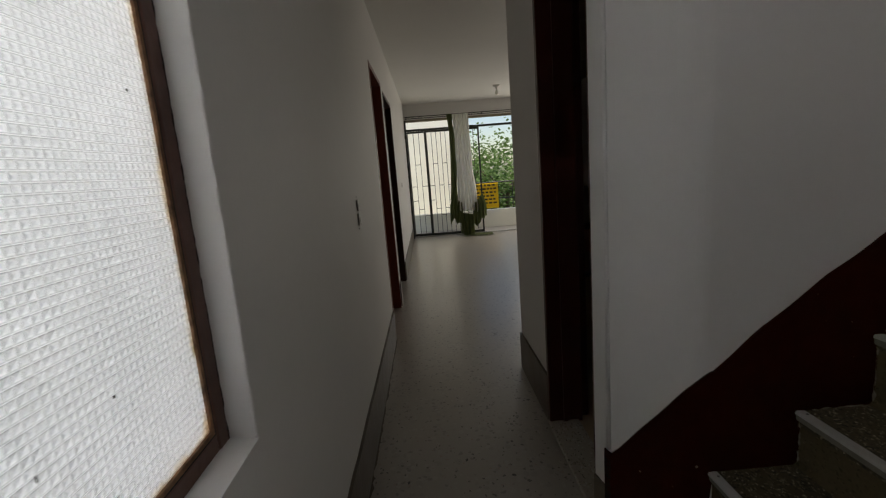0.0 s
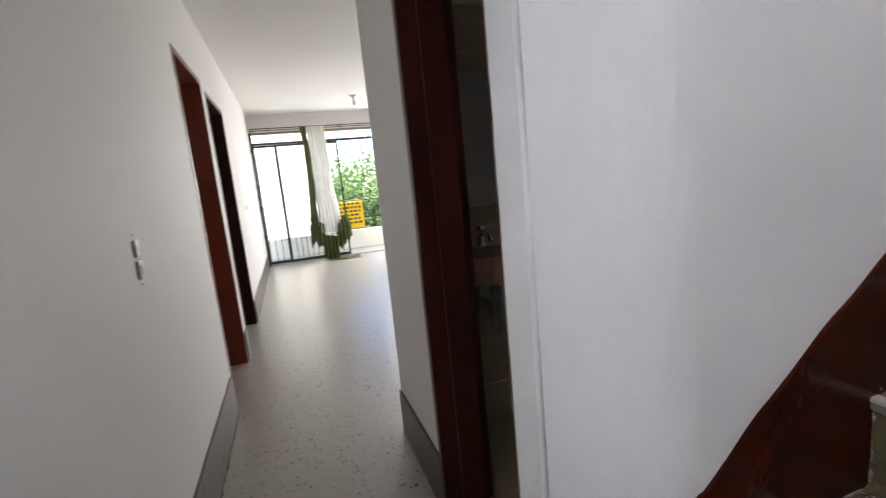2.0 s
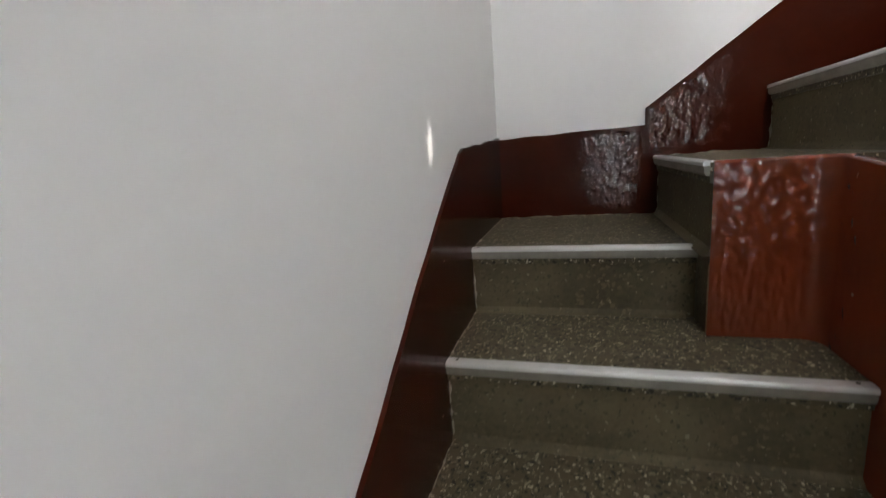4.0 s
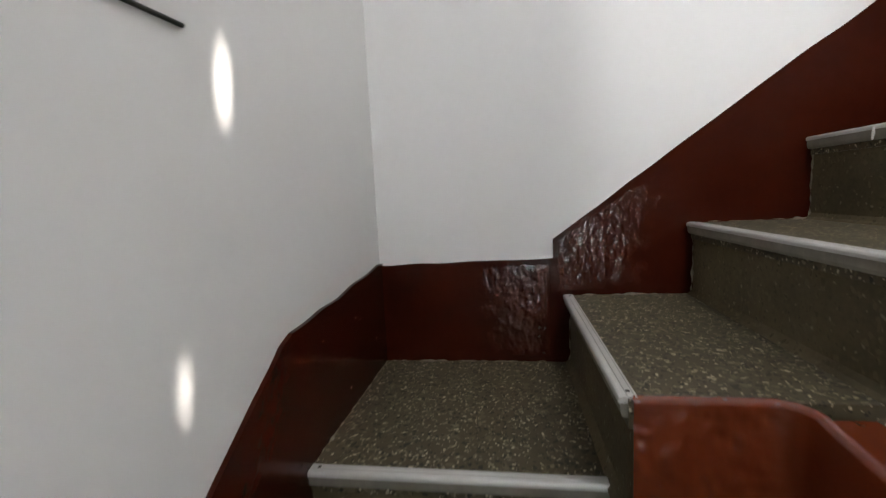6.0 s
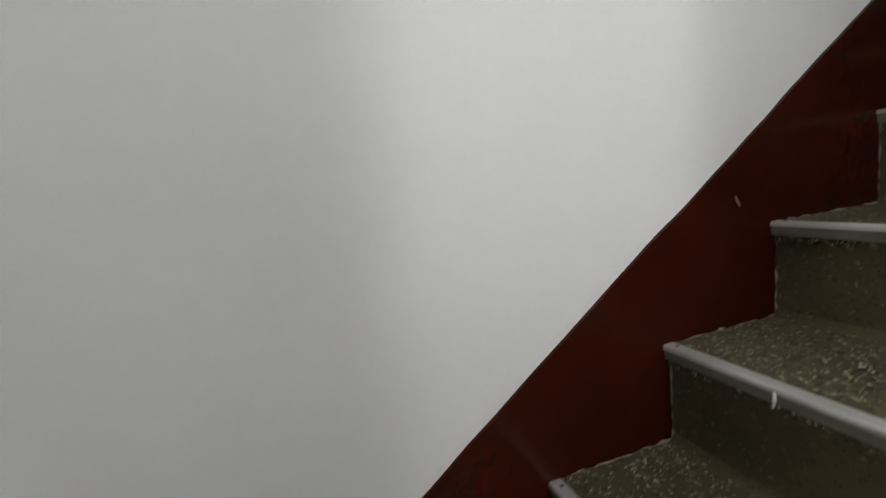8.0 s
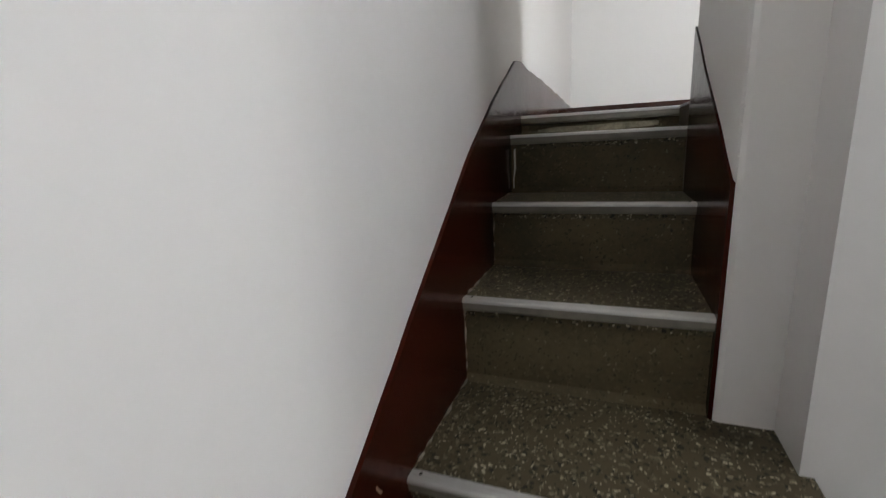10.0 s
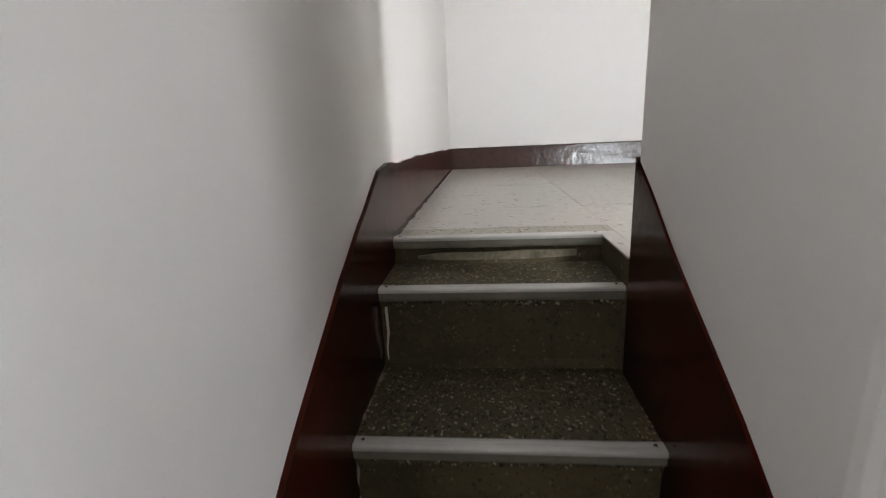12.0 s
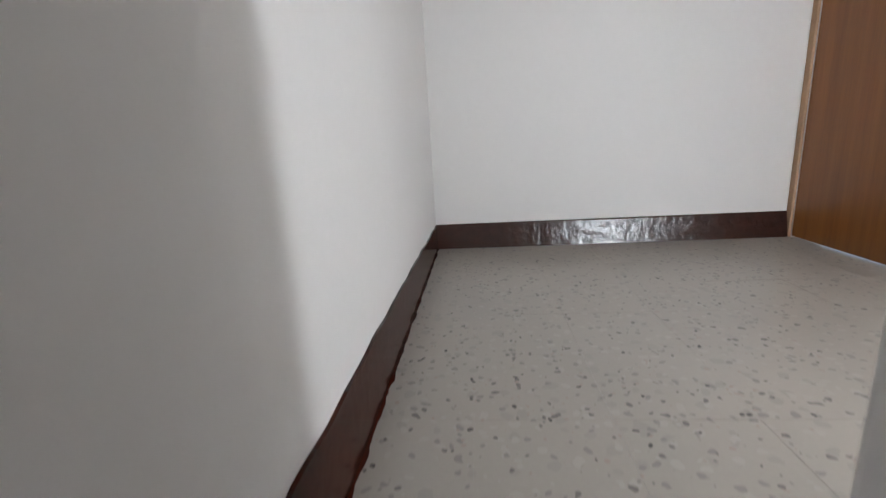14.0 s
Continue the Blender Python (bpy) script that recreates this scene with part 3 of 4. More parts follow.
def skirt(name, top, bottom, axis, a0, a1, material, label, amp=0.006):
    return structure(name, prism(bmesh.new(), wavy(top, amp) + bottom, axis, a0, a1), material, label, "skirting")


steps1 = []
for i in range(5, -1, -1):
    x, z = NOSE1[i]
    zb = NOSE1[i - 1][1] if i else 0.0
    steps1 += [(x + 0.03, z - 0.02), (x + 0.03, zb - 0.02)]
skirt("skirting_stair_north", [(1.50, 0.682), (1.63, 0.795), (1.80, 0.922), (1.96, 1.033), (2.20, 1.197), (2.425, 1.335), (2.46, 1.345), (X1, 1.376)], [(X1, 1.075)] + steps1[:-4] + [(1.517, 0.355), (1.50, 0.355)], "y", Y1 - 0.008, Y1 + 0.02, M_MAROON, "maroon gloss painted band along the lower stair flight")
bm = bmesh.new()
ring = []
for k, (x, y) in enumerate(BEND + [(1.262, 1.862)]):
    q = min(k, 14)
    top = 0.682 - 0.322 * (q / 14) ** 1.5 + 0.004 * noise.noise(Vector((x * 20, 0, 2.2)))
    foot = 0.355 if x > 1.485 else 0.17 if x > 1.258 + 0.02 else 0.0
    ring.append([bm.verts.new((x - (0.006 if k > 13 else 0.0), y - (0.008 if k < 15 else 0.0), z)) for z in (foot, top)] + [bm.verts.new((x + 0.012, y + 0.012, top))])
for a, b in zip(ring, ring[1:]):
    bm.faces.new((a[0], a[1], b[1], b[0]))
    bm.faces.new((a[1], a[2], b[2], b[1]))
structure("skirting_stair_bend", bm, M_MAROON, "maroon gloss painted band on the curved wall end", "skirting")
structure("skirting_door_return", prism(bmesh.new(), [(1.256, 1.862), (1.243, 1.923), (1.256, 1.928), (1.268, 1.866)], "z", 0, 0.225), M_TAUPE, "taupe-brown skirting on the wall's end", "skirting")
steps2 = []
for i in range(7, -1, -1):
    y, z = NOSE2[i]
    zb = NOSE2[i - 1][1] if i else NOSE1[-1][1]
    steps2 += [(y - 0.03, z - 0.02), (y - 0.03, zb - 0.02)]
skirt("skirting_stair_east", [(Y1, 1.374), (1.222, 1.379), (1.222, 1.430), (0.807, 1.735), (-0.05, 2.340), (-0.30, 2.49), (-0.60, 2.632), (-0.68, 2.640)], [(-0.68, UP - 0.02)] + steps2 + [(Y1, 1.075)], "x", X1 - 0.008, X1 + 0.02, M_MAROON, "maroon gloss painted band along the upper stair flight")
skirt("skirting_upper_east", [(-0.68, 2.640), (-1.1, 2.632), (YT, 2.598)], [(YT, UP), (-0.68, UP)], "x", X1 - 0.008, X1 + 0.02, M_MAROON, "dark brown gloss painted skirting of the upper hall", 0.008)
structure("skirting_upper_south", prism(bmesh.new(), [(YT - 0.02, UP), (YT + 0.037, UP), (YT + 0.034, UP + 0.012), (YT + 0.008, 2.590), (YT + 0.003, 2.598), (YT - 0.02, 2.598)], "x", XD, X1), M_BROWN, "dark brown gloss painted skirting flared at its foot", "skirting")
skirt("skirting_stair_inner", [(0.036, 2.297), (-0.485, 2.645)], [(-0.485, 2.20), (-0.26, 2.02), (0.036, 1.842)], "x", 2.49, 2.505, M_MAROON, "maroon gloss painted band on the stair partition")


def floor_edge(owner, x, way, y0, y1, z, material):
    """Skirting paint that strayed on to the floor, in a ragged line."""
    bm = bmesh.new()
    n = int(abs(y1 - y0) / 0.015)
    rows = []
    for k in range(n + 1):
        y = y0 + (y1 - y0) * k / n
        w = 0.007 + 0.007 * noise.noise(Vector((y * 14, x, 1.1))) + 0.006 * noise.noise(Vector((y * 55, x, 3.1)))
        rows.append([bm.verts.new((x, y, z + 0.0006)), bm.verts.new((x + way * max(0.001, w), y, z + 0.0006))])
    for a, b in zip(rows, rows[1:]):
        bm.faces.new((a[0], a[1], b[1], b[0]))
    part("stray_paint", bm, material, bpy.data.objects[owner])


floor_edge("skirting_upper_east", X1 - 0.008, -1, YT, -0.72, UP + 0.0004, M_MAROON)
skirt("skirting_corridor_west", [(-2.1, 0.23), (D1[0] - 0.03, 0.232)], [(D1[0] - 0.03, 0), (-2.1, 0)], "x", XL - 0.02, XL + 0.012, M_TAUPE, "taupe-brown gloss painted skirting in the corridor")
floor_edge("skirting_corridor_west", XL + 0.012, 1, 0.0, D1[0] - 0.03, 0.0, M_TAUPE)
skirt("skirting_corridor_east", [(2.613, 0.245), (3.255, 0.232)], [(3.255, 0), (2.613, 0)], "x", XR - 0.012, XR + 0.02, M_TAUPE, "taupe-brown gloss painted skirting beside the bathroom")


# ---- things: corridor ----
def fixed_window():
    y0, y1, z0, z1 = WIN
    w = thing("window_1", "brown steel window with pressed square-patterned glass, rusty edges", "window", kind="structure")
    xa, xb, b = 0.330, 0.358, 0.034
    part("window_frame", soft_box(xa, xb, y1 - b, y1 + 0.002, z0, z1, 0.003), M_FRAME, w)
    part("window_frame", soft_box(xa, xb, y0, y0 + b, z0, z1, 0.003), M_FRAME, w)
    part("window_frame", soft_box(xa, xb - 0.002, y0 + b, y1 - b, z0, z0 + b, 0.003), M_FRAME, w)
    part("window_frame", soft_box(xa, xb - 0.002, y0 + b, y1 - b, z1 - b, z1, 0.003), M_FRAME, w)
    part("glazing_bead", boxes((0.349, 0.354, y1 - b - 0.010, y1 - b, z0 + b, z1 - b), (0.349, 0.354, y0 + b, y1 - b - 0.010, z0 + b, z0 + b + 0.010)), M_RUST, w, "thin rusty glazing bead")
    part("pane", boxes((0.343, 0.349, y0 + b, y1 - b, z0 + b, z1 - b)), M_PRESSED, w, "pressed glass pane with a square pattern")
    bm = bmesh.new()
    rnd = random.Random(5)
    for _ in range(9):
        y, z = rnd.uniform(0.5, 1.3), rnd.uniform(0.9, 1.7)
        box(bm, 0.349, 0.3505, y, y + rnd.uniform(0.001, 0.003), z, z + rnd.uniform(0.003, 0.008))
    part("dirt_specks", bm, M_BLACK, w, "dark paint specks on the glass")
    n1 = [z0 + (z1 - z0) * k / 110 for k in range(111)]
    part("paint_edge", tube(bmesh.new(), [(xb - 0.001, y1 + 0.0035 * noise.noise(Vector((0, 1.7, z * 34))), z) for z in n1], [0.0022 + 0.0016 * noise.noise(Vector((3.3, 0, z * 60))) for z in n1], 6), M_GAP, w, "dark ragged paint edge of the frame")
    part("gap", boxes((0.349, 0.3545, y1 - b - 0.0018, y1 - b + 0.001, z0 + b, z1 - b), (0.349, 0.3545, y0 + b, y1 - b, z0 + b - 0.001, z0 + b + 0.0018)), M_GAP, w, "dark gap beside the putty")
    part("plaster_edge", tube(bmesh.new(), [(XL - 0.002, y1 + 0.002 + 0.004 * noise.noise(Vector((0, 5.1, z * 26))), z) for z in n1], [0.0035 + 0.0015 * noise.noise(Vector((1.3, 0, z * 45))) for z in n1], 8), M_WALL, w, "rough white plaster edge", True)
    part("window_sill", prism(bmesh.new(), [(0.356, z0 + 0.004), (XL + 0.003, z0 + 0.001), (XL + 0.003, z0 - 0.012), (0.356, z0 - 0.012)], "y", y0, y1), M_WALL, w, "white painted plaster sill")
    return w


def rust():
    m = mat("rusty_putty", (0.22, 0.12, 0.065), 0.8, var=0.85, scale=30, bump=0.4, bscale=90)
    return m


M_RUST = rust()
fixed_window()


def light_switch(y, z, label):
    s = thing("light_switch", label, "switch", "switches on the corridor wall", (XL, y, z))
    part("plate", soft_box(0, 0.009, -0.022, 0.022, -0.030, 0.030, 0.004, 3), M_PLASTIC, s)
    part("rocker", soft_box(0.008, 0.012, -0.009, 0.009, -0.014, 0.014, 0.002), M_PLASTIC, s)
    for k in (-1, 1):
        part("screw", lathe(bmesh.new(), [(0.0025, 0), (0.0025, 0.002)], (0, 0, 0), 10), M_CHROME, s).matrix_local = pose(0.0085, 0, 0.022 * k, 0, 90, 0)
    return s


light_switch(2.775, 1.072, "white plastic light switch on the corridor wall")
light_switch(6.77, 1.12, "white plastic light switch beside the living room doors")
bell = thing("bell_push", "small white plastic bell push above the switch", "switch", at=(XL, 2.777, 1.140))
part("plate", soft_box(0, 0.009, -0.019, 0.019, -0.027, 0.027, 0.004, 3), M_PLASTIC, bell)
for dz in (0.038, -0.118):
    part("fixing_hole", soft_box(-0.001, 0.001, -0.006, 0.004, dz, dz + 0.007, 0.0008), M_GAP, bell, "dark old screw hole in the plaster")
part("button", soft_box(0.008, 0.012, -0.007, 0.007, -0.007, 0.007, 0.002), M_PLASTIC, bell)


def door_set(name, label, y0, y1, h, mleaf, mframe, closed=True):
    d = thing(name, label, "door", kind="structure")
    f = 0.035
    part("door_frame", boxes((0.222, XL + 0.003, y0, y0 + f, 0, h)), mframe, d)
    part("door_frame", boxes((0.222, XL + 0.003, y1 - f, y1, 0, h)), mframe, d)
    part("door_frame", boxes((0.222, XL + 0.003, y0 + f, y1 - f, h - f, h)), mframe, d)
    if closed:
        leaf = part("door_leaf", soft_box(0.225, 0.262, y0 + f + 0.003, y1 - f - 0.003, 0.008, h - f - 0.003, 0.003), mleaf, d)
        for z0, z1 in ((0.15, 0.95), (1.08, h - 0.16)):
            bm = bmesh.new()
            for a, b, c, e in ((y0 + 0.13, y0 + 0.15, z0, z1), (y1 - 0.15, y1 - 0.13, z0, z1), (y0 + 0.15, y1 - 0.15, z0, z0 + 0.02), (y0 + 0.15, y1 - 0.15, z1 - 0.02, z1)):
                box(bm, 0.262, 0.268, a, b, c, e)
            part("panel_moulding", bm, mleaf, leaf)
        kb = part("door_knob", lathe(bmesh.new(), [(0.024, 0), (0.024, 0.005), (0.009, 0.008), (0.009, 0.028), (0.024, 0.036), (0.026, 0.048), (0.018, 0.058), (0.002, 0.06)], (0, 0, 0), 18), M_BRASS, leaf, "brass knob", True)
        kb.matrix_local = pose(0.262, y0 + 0.09, 0.98, 0, 90, 0)
    return d


door_set("door_1", "closed red-brown painted wooden panel door", D1[0], D1[1], D1[2], M_REDWOOD, M_REDWOOD)
door_set("door_2", "closed dark brown painted wooden panel door", D2[0], D2[1], D2[2], M_DARKWOOD, M_DARKWOOD)
skirt("skirting_between_doors", [(D1[1] + 0.01, 0.225), (D2[0] - 0.01, 0.225)], [(D2[0] - 0.01, 0), (D1[1] + 0.01, 0)], "x", XL - 0.02, XL + 0.012, M_TAUPE, "taupe-brown skirting between two doors")
skirt("skirting_room_west", [(D2[1] + 0.01, 0.225), (9.2, 0.225)], [(9.2, 0), (D2[1] + 0.01, 0)], "x", XL - 0.02, XL + 0.012, M_TAUPE, "taupe-brown skirting of the living room")

# rounded plaster bead near the end of the stair wall
part("plaster_bead", tube(bmesh.new(), [(1.2645, 1.8445, z) for z in (0.37, 1.0, 1.7, 2.5, 3.4)], 0.0075, 10), M_WALL, bpy.data.objects["wall_stair_north"], smooth=True)
cable = thing("wall_cable", "short dark cable end on the white stair wall", "cable")
part("sheath", tube(bmesh.new(), [(2.05, Y1 - 0.004, 1.757), (2.16, Y1 - 0.004, 1.759), (2.279, Y1 - 0.004, 1.764)], 0.003, 8), M_BLACK, cable)

# ---- bathroom ----
bd = thing("door_3", "open bathroom doorway with a dark red-brown wooden frame", "door", kind="structure")
part("door_frame", soft_box(XR - 0.012, XR + 0.15, 2.578, 2.615, 0, 2.05, 0.005), M_DOOR, bd)
part("door_frame", soft_box(XR + 0.03, XR + 0.15, 1.946, 1.975, 0, 2.05, 0.005), M_DOOR, bd)
part("paint_edge", tube(bmesh.new(), [(1.254 + 0.003 * noise.noise(Vector((0, 0, z * 3.1))), 1.928, z * 0.05) for z in range(42)], 0.005, 6), M_DOOR, bd, "dark ragged paint edge along the wall's corner")
part("door_frame", soft_box(XR - 0.008, XR + 0.15, 1.975, 2.578, 2.015, 2.05, 0.004), M_DOOR, bd)
part("door_stop", boxes((XR + 0.055, XR + 0.075, 2.566, 2.578, 0, 2.015)), M_DOOR, bd)
part("door_leaf", soft_box(XR + 0.16, XR + 0.195, 2.62, 3.10, 0.012, 2.01, 0.004), M_DOOR, bd, "dark door leaf folded back to the wall")
structure("threshold", soft_box(XR - 0.02, XR + 0.13, 1.947, 2.60, 0.001, 0.022, 0.005), M_GRIT, "worn cement threshold of the bathroom", "threshold")
structure("bath_floor", boxes((XR + 0.13, 2.68, 1.86, 3.13, 0.0, 0.012)), M_TILE, "beige tiled bathroom floor", "floor")
bt = tagged(new("bath_wall_tiles"), "beige glazed tiles on the bathroom walls", "tiles", kind="structure")
tile_me = None
for i in range(6):
    for j in range(12):
        bm = soft_box(1.45 + i * 0.2 + 0.001, 1.65 + i * 0.2 - 0.001, 3.121, 3.1285, 0.012 + j * 0.2, 0.21 + j * 0.2, 0.0015, 1)
        part("tile", bm, M_TILE, bt)


def washbasin():
    s = thing("washbasin", "small brown wall-hung ceramic washbasin with chrome tap", "washbasin")
    bm = bmesh.new()
    outer = [(1.50, 3.12), (1.50, 2.98), (1.55, 2.88), (1.66, 2.84), (1.80, 2.84), (1.91, 2.88), (1.96, 2.98), (1.96, 3.12)]
    prism(bm, outer, "z", 0.865, 0.915)
    prism(bm, [(1.73 + (x - 1.73) * 0.7, 3.08 + (y - 3.08) * 0.72) for x, y in outer], "z", 0.78, 0.866)
    part("bowl", bm, M_CERAMIC, s)
    bm = bmesh.new()
    lathe(bm, [(0.03, 0), (0.028, 0.03), (0.016, 0.04), (0.016, 0.085), (0.022, 0.09), (0.022, 0.11), (0.004, 0.115)], (1.70, 3.06, 0.915), 16)
    tube(bm, [(1.70, 3.06, 0.985), (1.70, 3.01, 1.0), (1.70, 2.96, 0.985), (1.70, 2.95, 0.965)], 0.011, 10)
    part("tap", bm, M_CHROME, s, "chrome tap", True)
    bm = bmesh.new()
    tube(bm, [(1.71, 2.97, 0.79), (1.71, 2.97, 0.62), (1.71, 2.975, 0.575), (1.71, 3.0, 0.555), (1.71, 3.03, 0.575), (1.71, 3.035, 0.63), (1.71, 3.06, 0.65), (1.71, 3.13, 0.65)], 0.019, 12)
    lathe(bm, [(0.026, 0), (0.026, 0.05)], (1.71, 2.97, 0.70), 14)
    lathe(bm, [(0.025, 0), (0.03, 0.02), (0.03, 0.06), (0.02, 0.07)], (1.71, 2.99, 0.53), 14)
    part("drain_trap", bm, M_PIPE, s, "dark plastic drain trap", True)
    bm = bmesh.new()
    tube(bm, [(1.66, 3.125, 0.62), (1.66, 3.07, 0.62), (1.655, 3.05, 0.65), (1.66, 3.05, 0.80)], 0.008, 8)
    lathe(bm, [(0.018, 0), (0.022, 0.01), (0.018, 0.02)], (1.64, 3.07, 0.61), 12)
    part("supply_valve", bm, M_PIPE, s, smooth=True)
    return s


washbasin()
mirror = thing("bathroom_mirror", "frameless rounded mirror on the tiled bathroom wall", "mirror")
part("glass", prism(bmesh.new(), [(1.745 + 0.165 * math.copysign(abs(math.cos(a)) ** 0.7, math.cos(a)), 1.42 + 0.31 * math.copysign(abs(math.sin(a)) ** 0.7, math.sin(a))) for a in [2 * math.pi * k / 40 for k in range(40)]], "y", 3.114, 3.120), M_CHROME, mirror)
hook = thing("wall_hook", "small white hook on the bathroom wall", "hook")
part("hook", lathe(bmesh.new(), [(0.012, 0), (0.012, 0.012), (0.006, 0.02)], (1.80, 3.11, 0.745), 12), M_PLASTIC, hook)

# ---- living room ----
lamp = thing("ceiling_lamp", "bare bulb in a white ceiling lampholder, switched off", "lamp", at=(1.98, 7.94, CEIL))
part("ceiling_rose", lathe(bmesh.new(), [(0.055, 0), (0.055, -0.012), (0.05, -0.02), (0.022, -0.026), (0.02, -0.06)], (0, 0, 0), 24), M_PLASTIC, lamp, smooth=True)
part("bulb", lathe(bmesh.new(), [(0.013, -0.058), (0.014, -0.075), (0.028, -0.10), (0.03, -0.12), (0.024, -0.14), (0.004, -0.15)], (0, 0, 0), 20), M_PLASTIC, lamp, smooth=True)


def grille_panel(name, label, x0, x1, y, z0, z1):
    g = thing(name, label, "balcony door", "dark metal balcony door panels", kind="structure")
    s = 0.03
    for a, b, c, e in ((x0, x0 + s, z0, z1), (x1 - s, x1, z0, z1), (x0 + s, x1 - s, z0, z0 + 0.045), (x0 + s, x1 - s, z1 - 0.035, z1)):
        part("stile", soft_box(a, b, y, y + 0.028, c, e, 0.003), M_GREENMETAL, g)
    n = max(2, round((x1 - x0) / (0.15 if x1 - x0 < 0.5 else 0.105)))
    xs = [x0 + s + (x1 - x0 - 2 * s) * (i + 1) / (n + 1) for i in range(n)]
    for x in xs:
        part("bar", tube(bmesh.new(), [(x, y + 0.014, z0 + 0.03), (x, y + 0.014, z1 - 0.02)], 0.0055, 6), M_GREENMETAL, g)
    edges = [x0 + s] + xs + [x1 - s]
    for i in range(len(edges) - 1):
        for z in ((1.42, 0.55) if i % 2 else (1.0, 0.42 + 0.3 * (i % 3 == 0))):
            part("cross_bar", tube(bmesh.new(), [(edges[i], y + 0.014, z), (edges[i + 1], y + 0.014, z)], 0.0055, 6), M_GREENMETAL, g)
    return g


grille_panel("balcony_door_fixed", "dark green metal barred balcony door panel, fixed", 0.43, 0.80, YB + 0.06, 0.02, 2.05)
grille_panel("balcony_door_sliding", "dark green metal barred sliding balcony door, half open", 0.79, 1.83, YB + 0.02, 0.02, 2.05)
grille_panel("balcony_door_side", "dark green metal barred balcony door panel beside the opening", 2.48, 3.28, YB + 0.06, 0.02, 2.16)
bf = thing("balcony_door_frame", "dark metal frame around the balcony doors", "door frame", kind="structure")
part("rail", soft_box(0.41, 4.2, YB + 0.01, YB + 0.11, 2.055, 2.09, 0.003), M_GREENMETAL, bf)
part("rail", soft_box(0.41, 4.2, YB + 0.01, YB + 0.11, 2.225, 2.26, 0.003), M_BEAM, bf, "weathered wooden head rail")
part("sill_track", boxes((0.41, 4.2, YB - 0.01, YB + 0.12, 0.0, 0.018)), M_ALU, bf, "aluminium sliding track")
part("post", soft_box(0.412, 0.44, YB - 0.10, YB + 0.12, 0.0, 2.24, 0.004), M_GREENMETAL, bf)
for z in (0.5, 0.98, 1.16, 1.34, 1.9):
    part("hinge", soft_box(0.41, 0.452, YB - 0.19, YB - 0.09, z, z + 0.07, 0.006), M_GREENMETAL, bf)


def curtain_rod(y, z, r):
    c = thing("curtain_rod", "thin metal curtain rod above the balcony doors", "curtain rod", "curtain rods")
    part("rod", tube(bmesh.new(), [(0.44, y, z), (3.32, y, z)], r, 10), M_GREENMETAL, c)
    for x in (0.46, 1.9, 3.30):
        part("bracket", soft_box(x - 0.008, x + 0.008, y - 0.004, YB, z - 0.006, z + 0.006, 0.002), M_GREENMETAL, c)


curtain_rod(9.20, 2.30, 0.008)
curtain_rod(9.25, 2.275, 0.006)


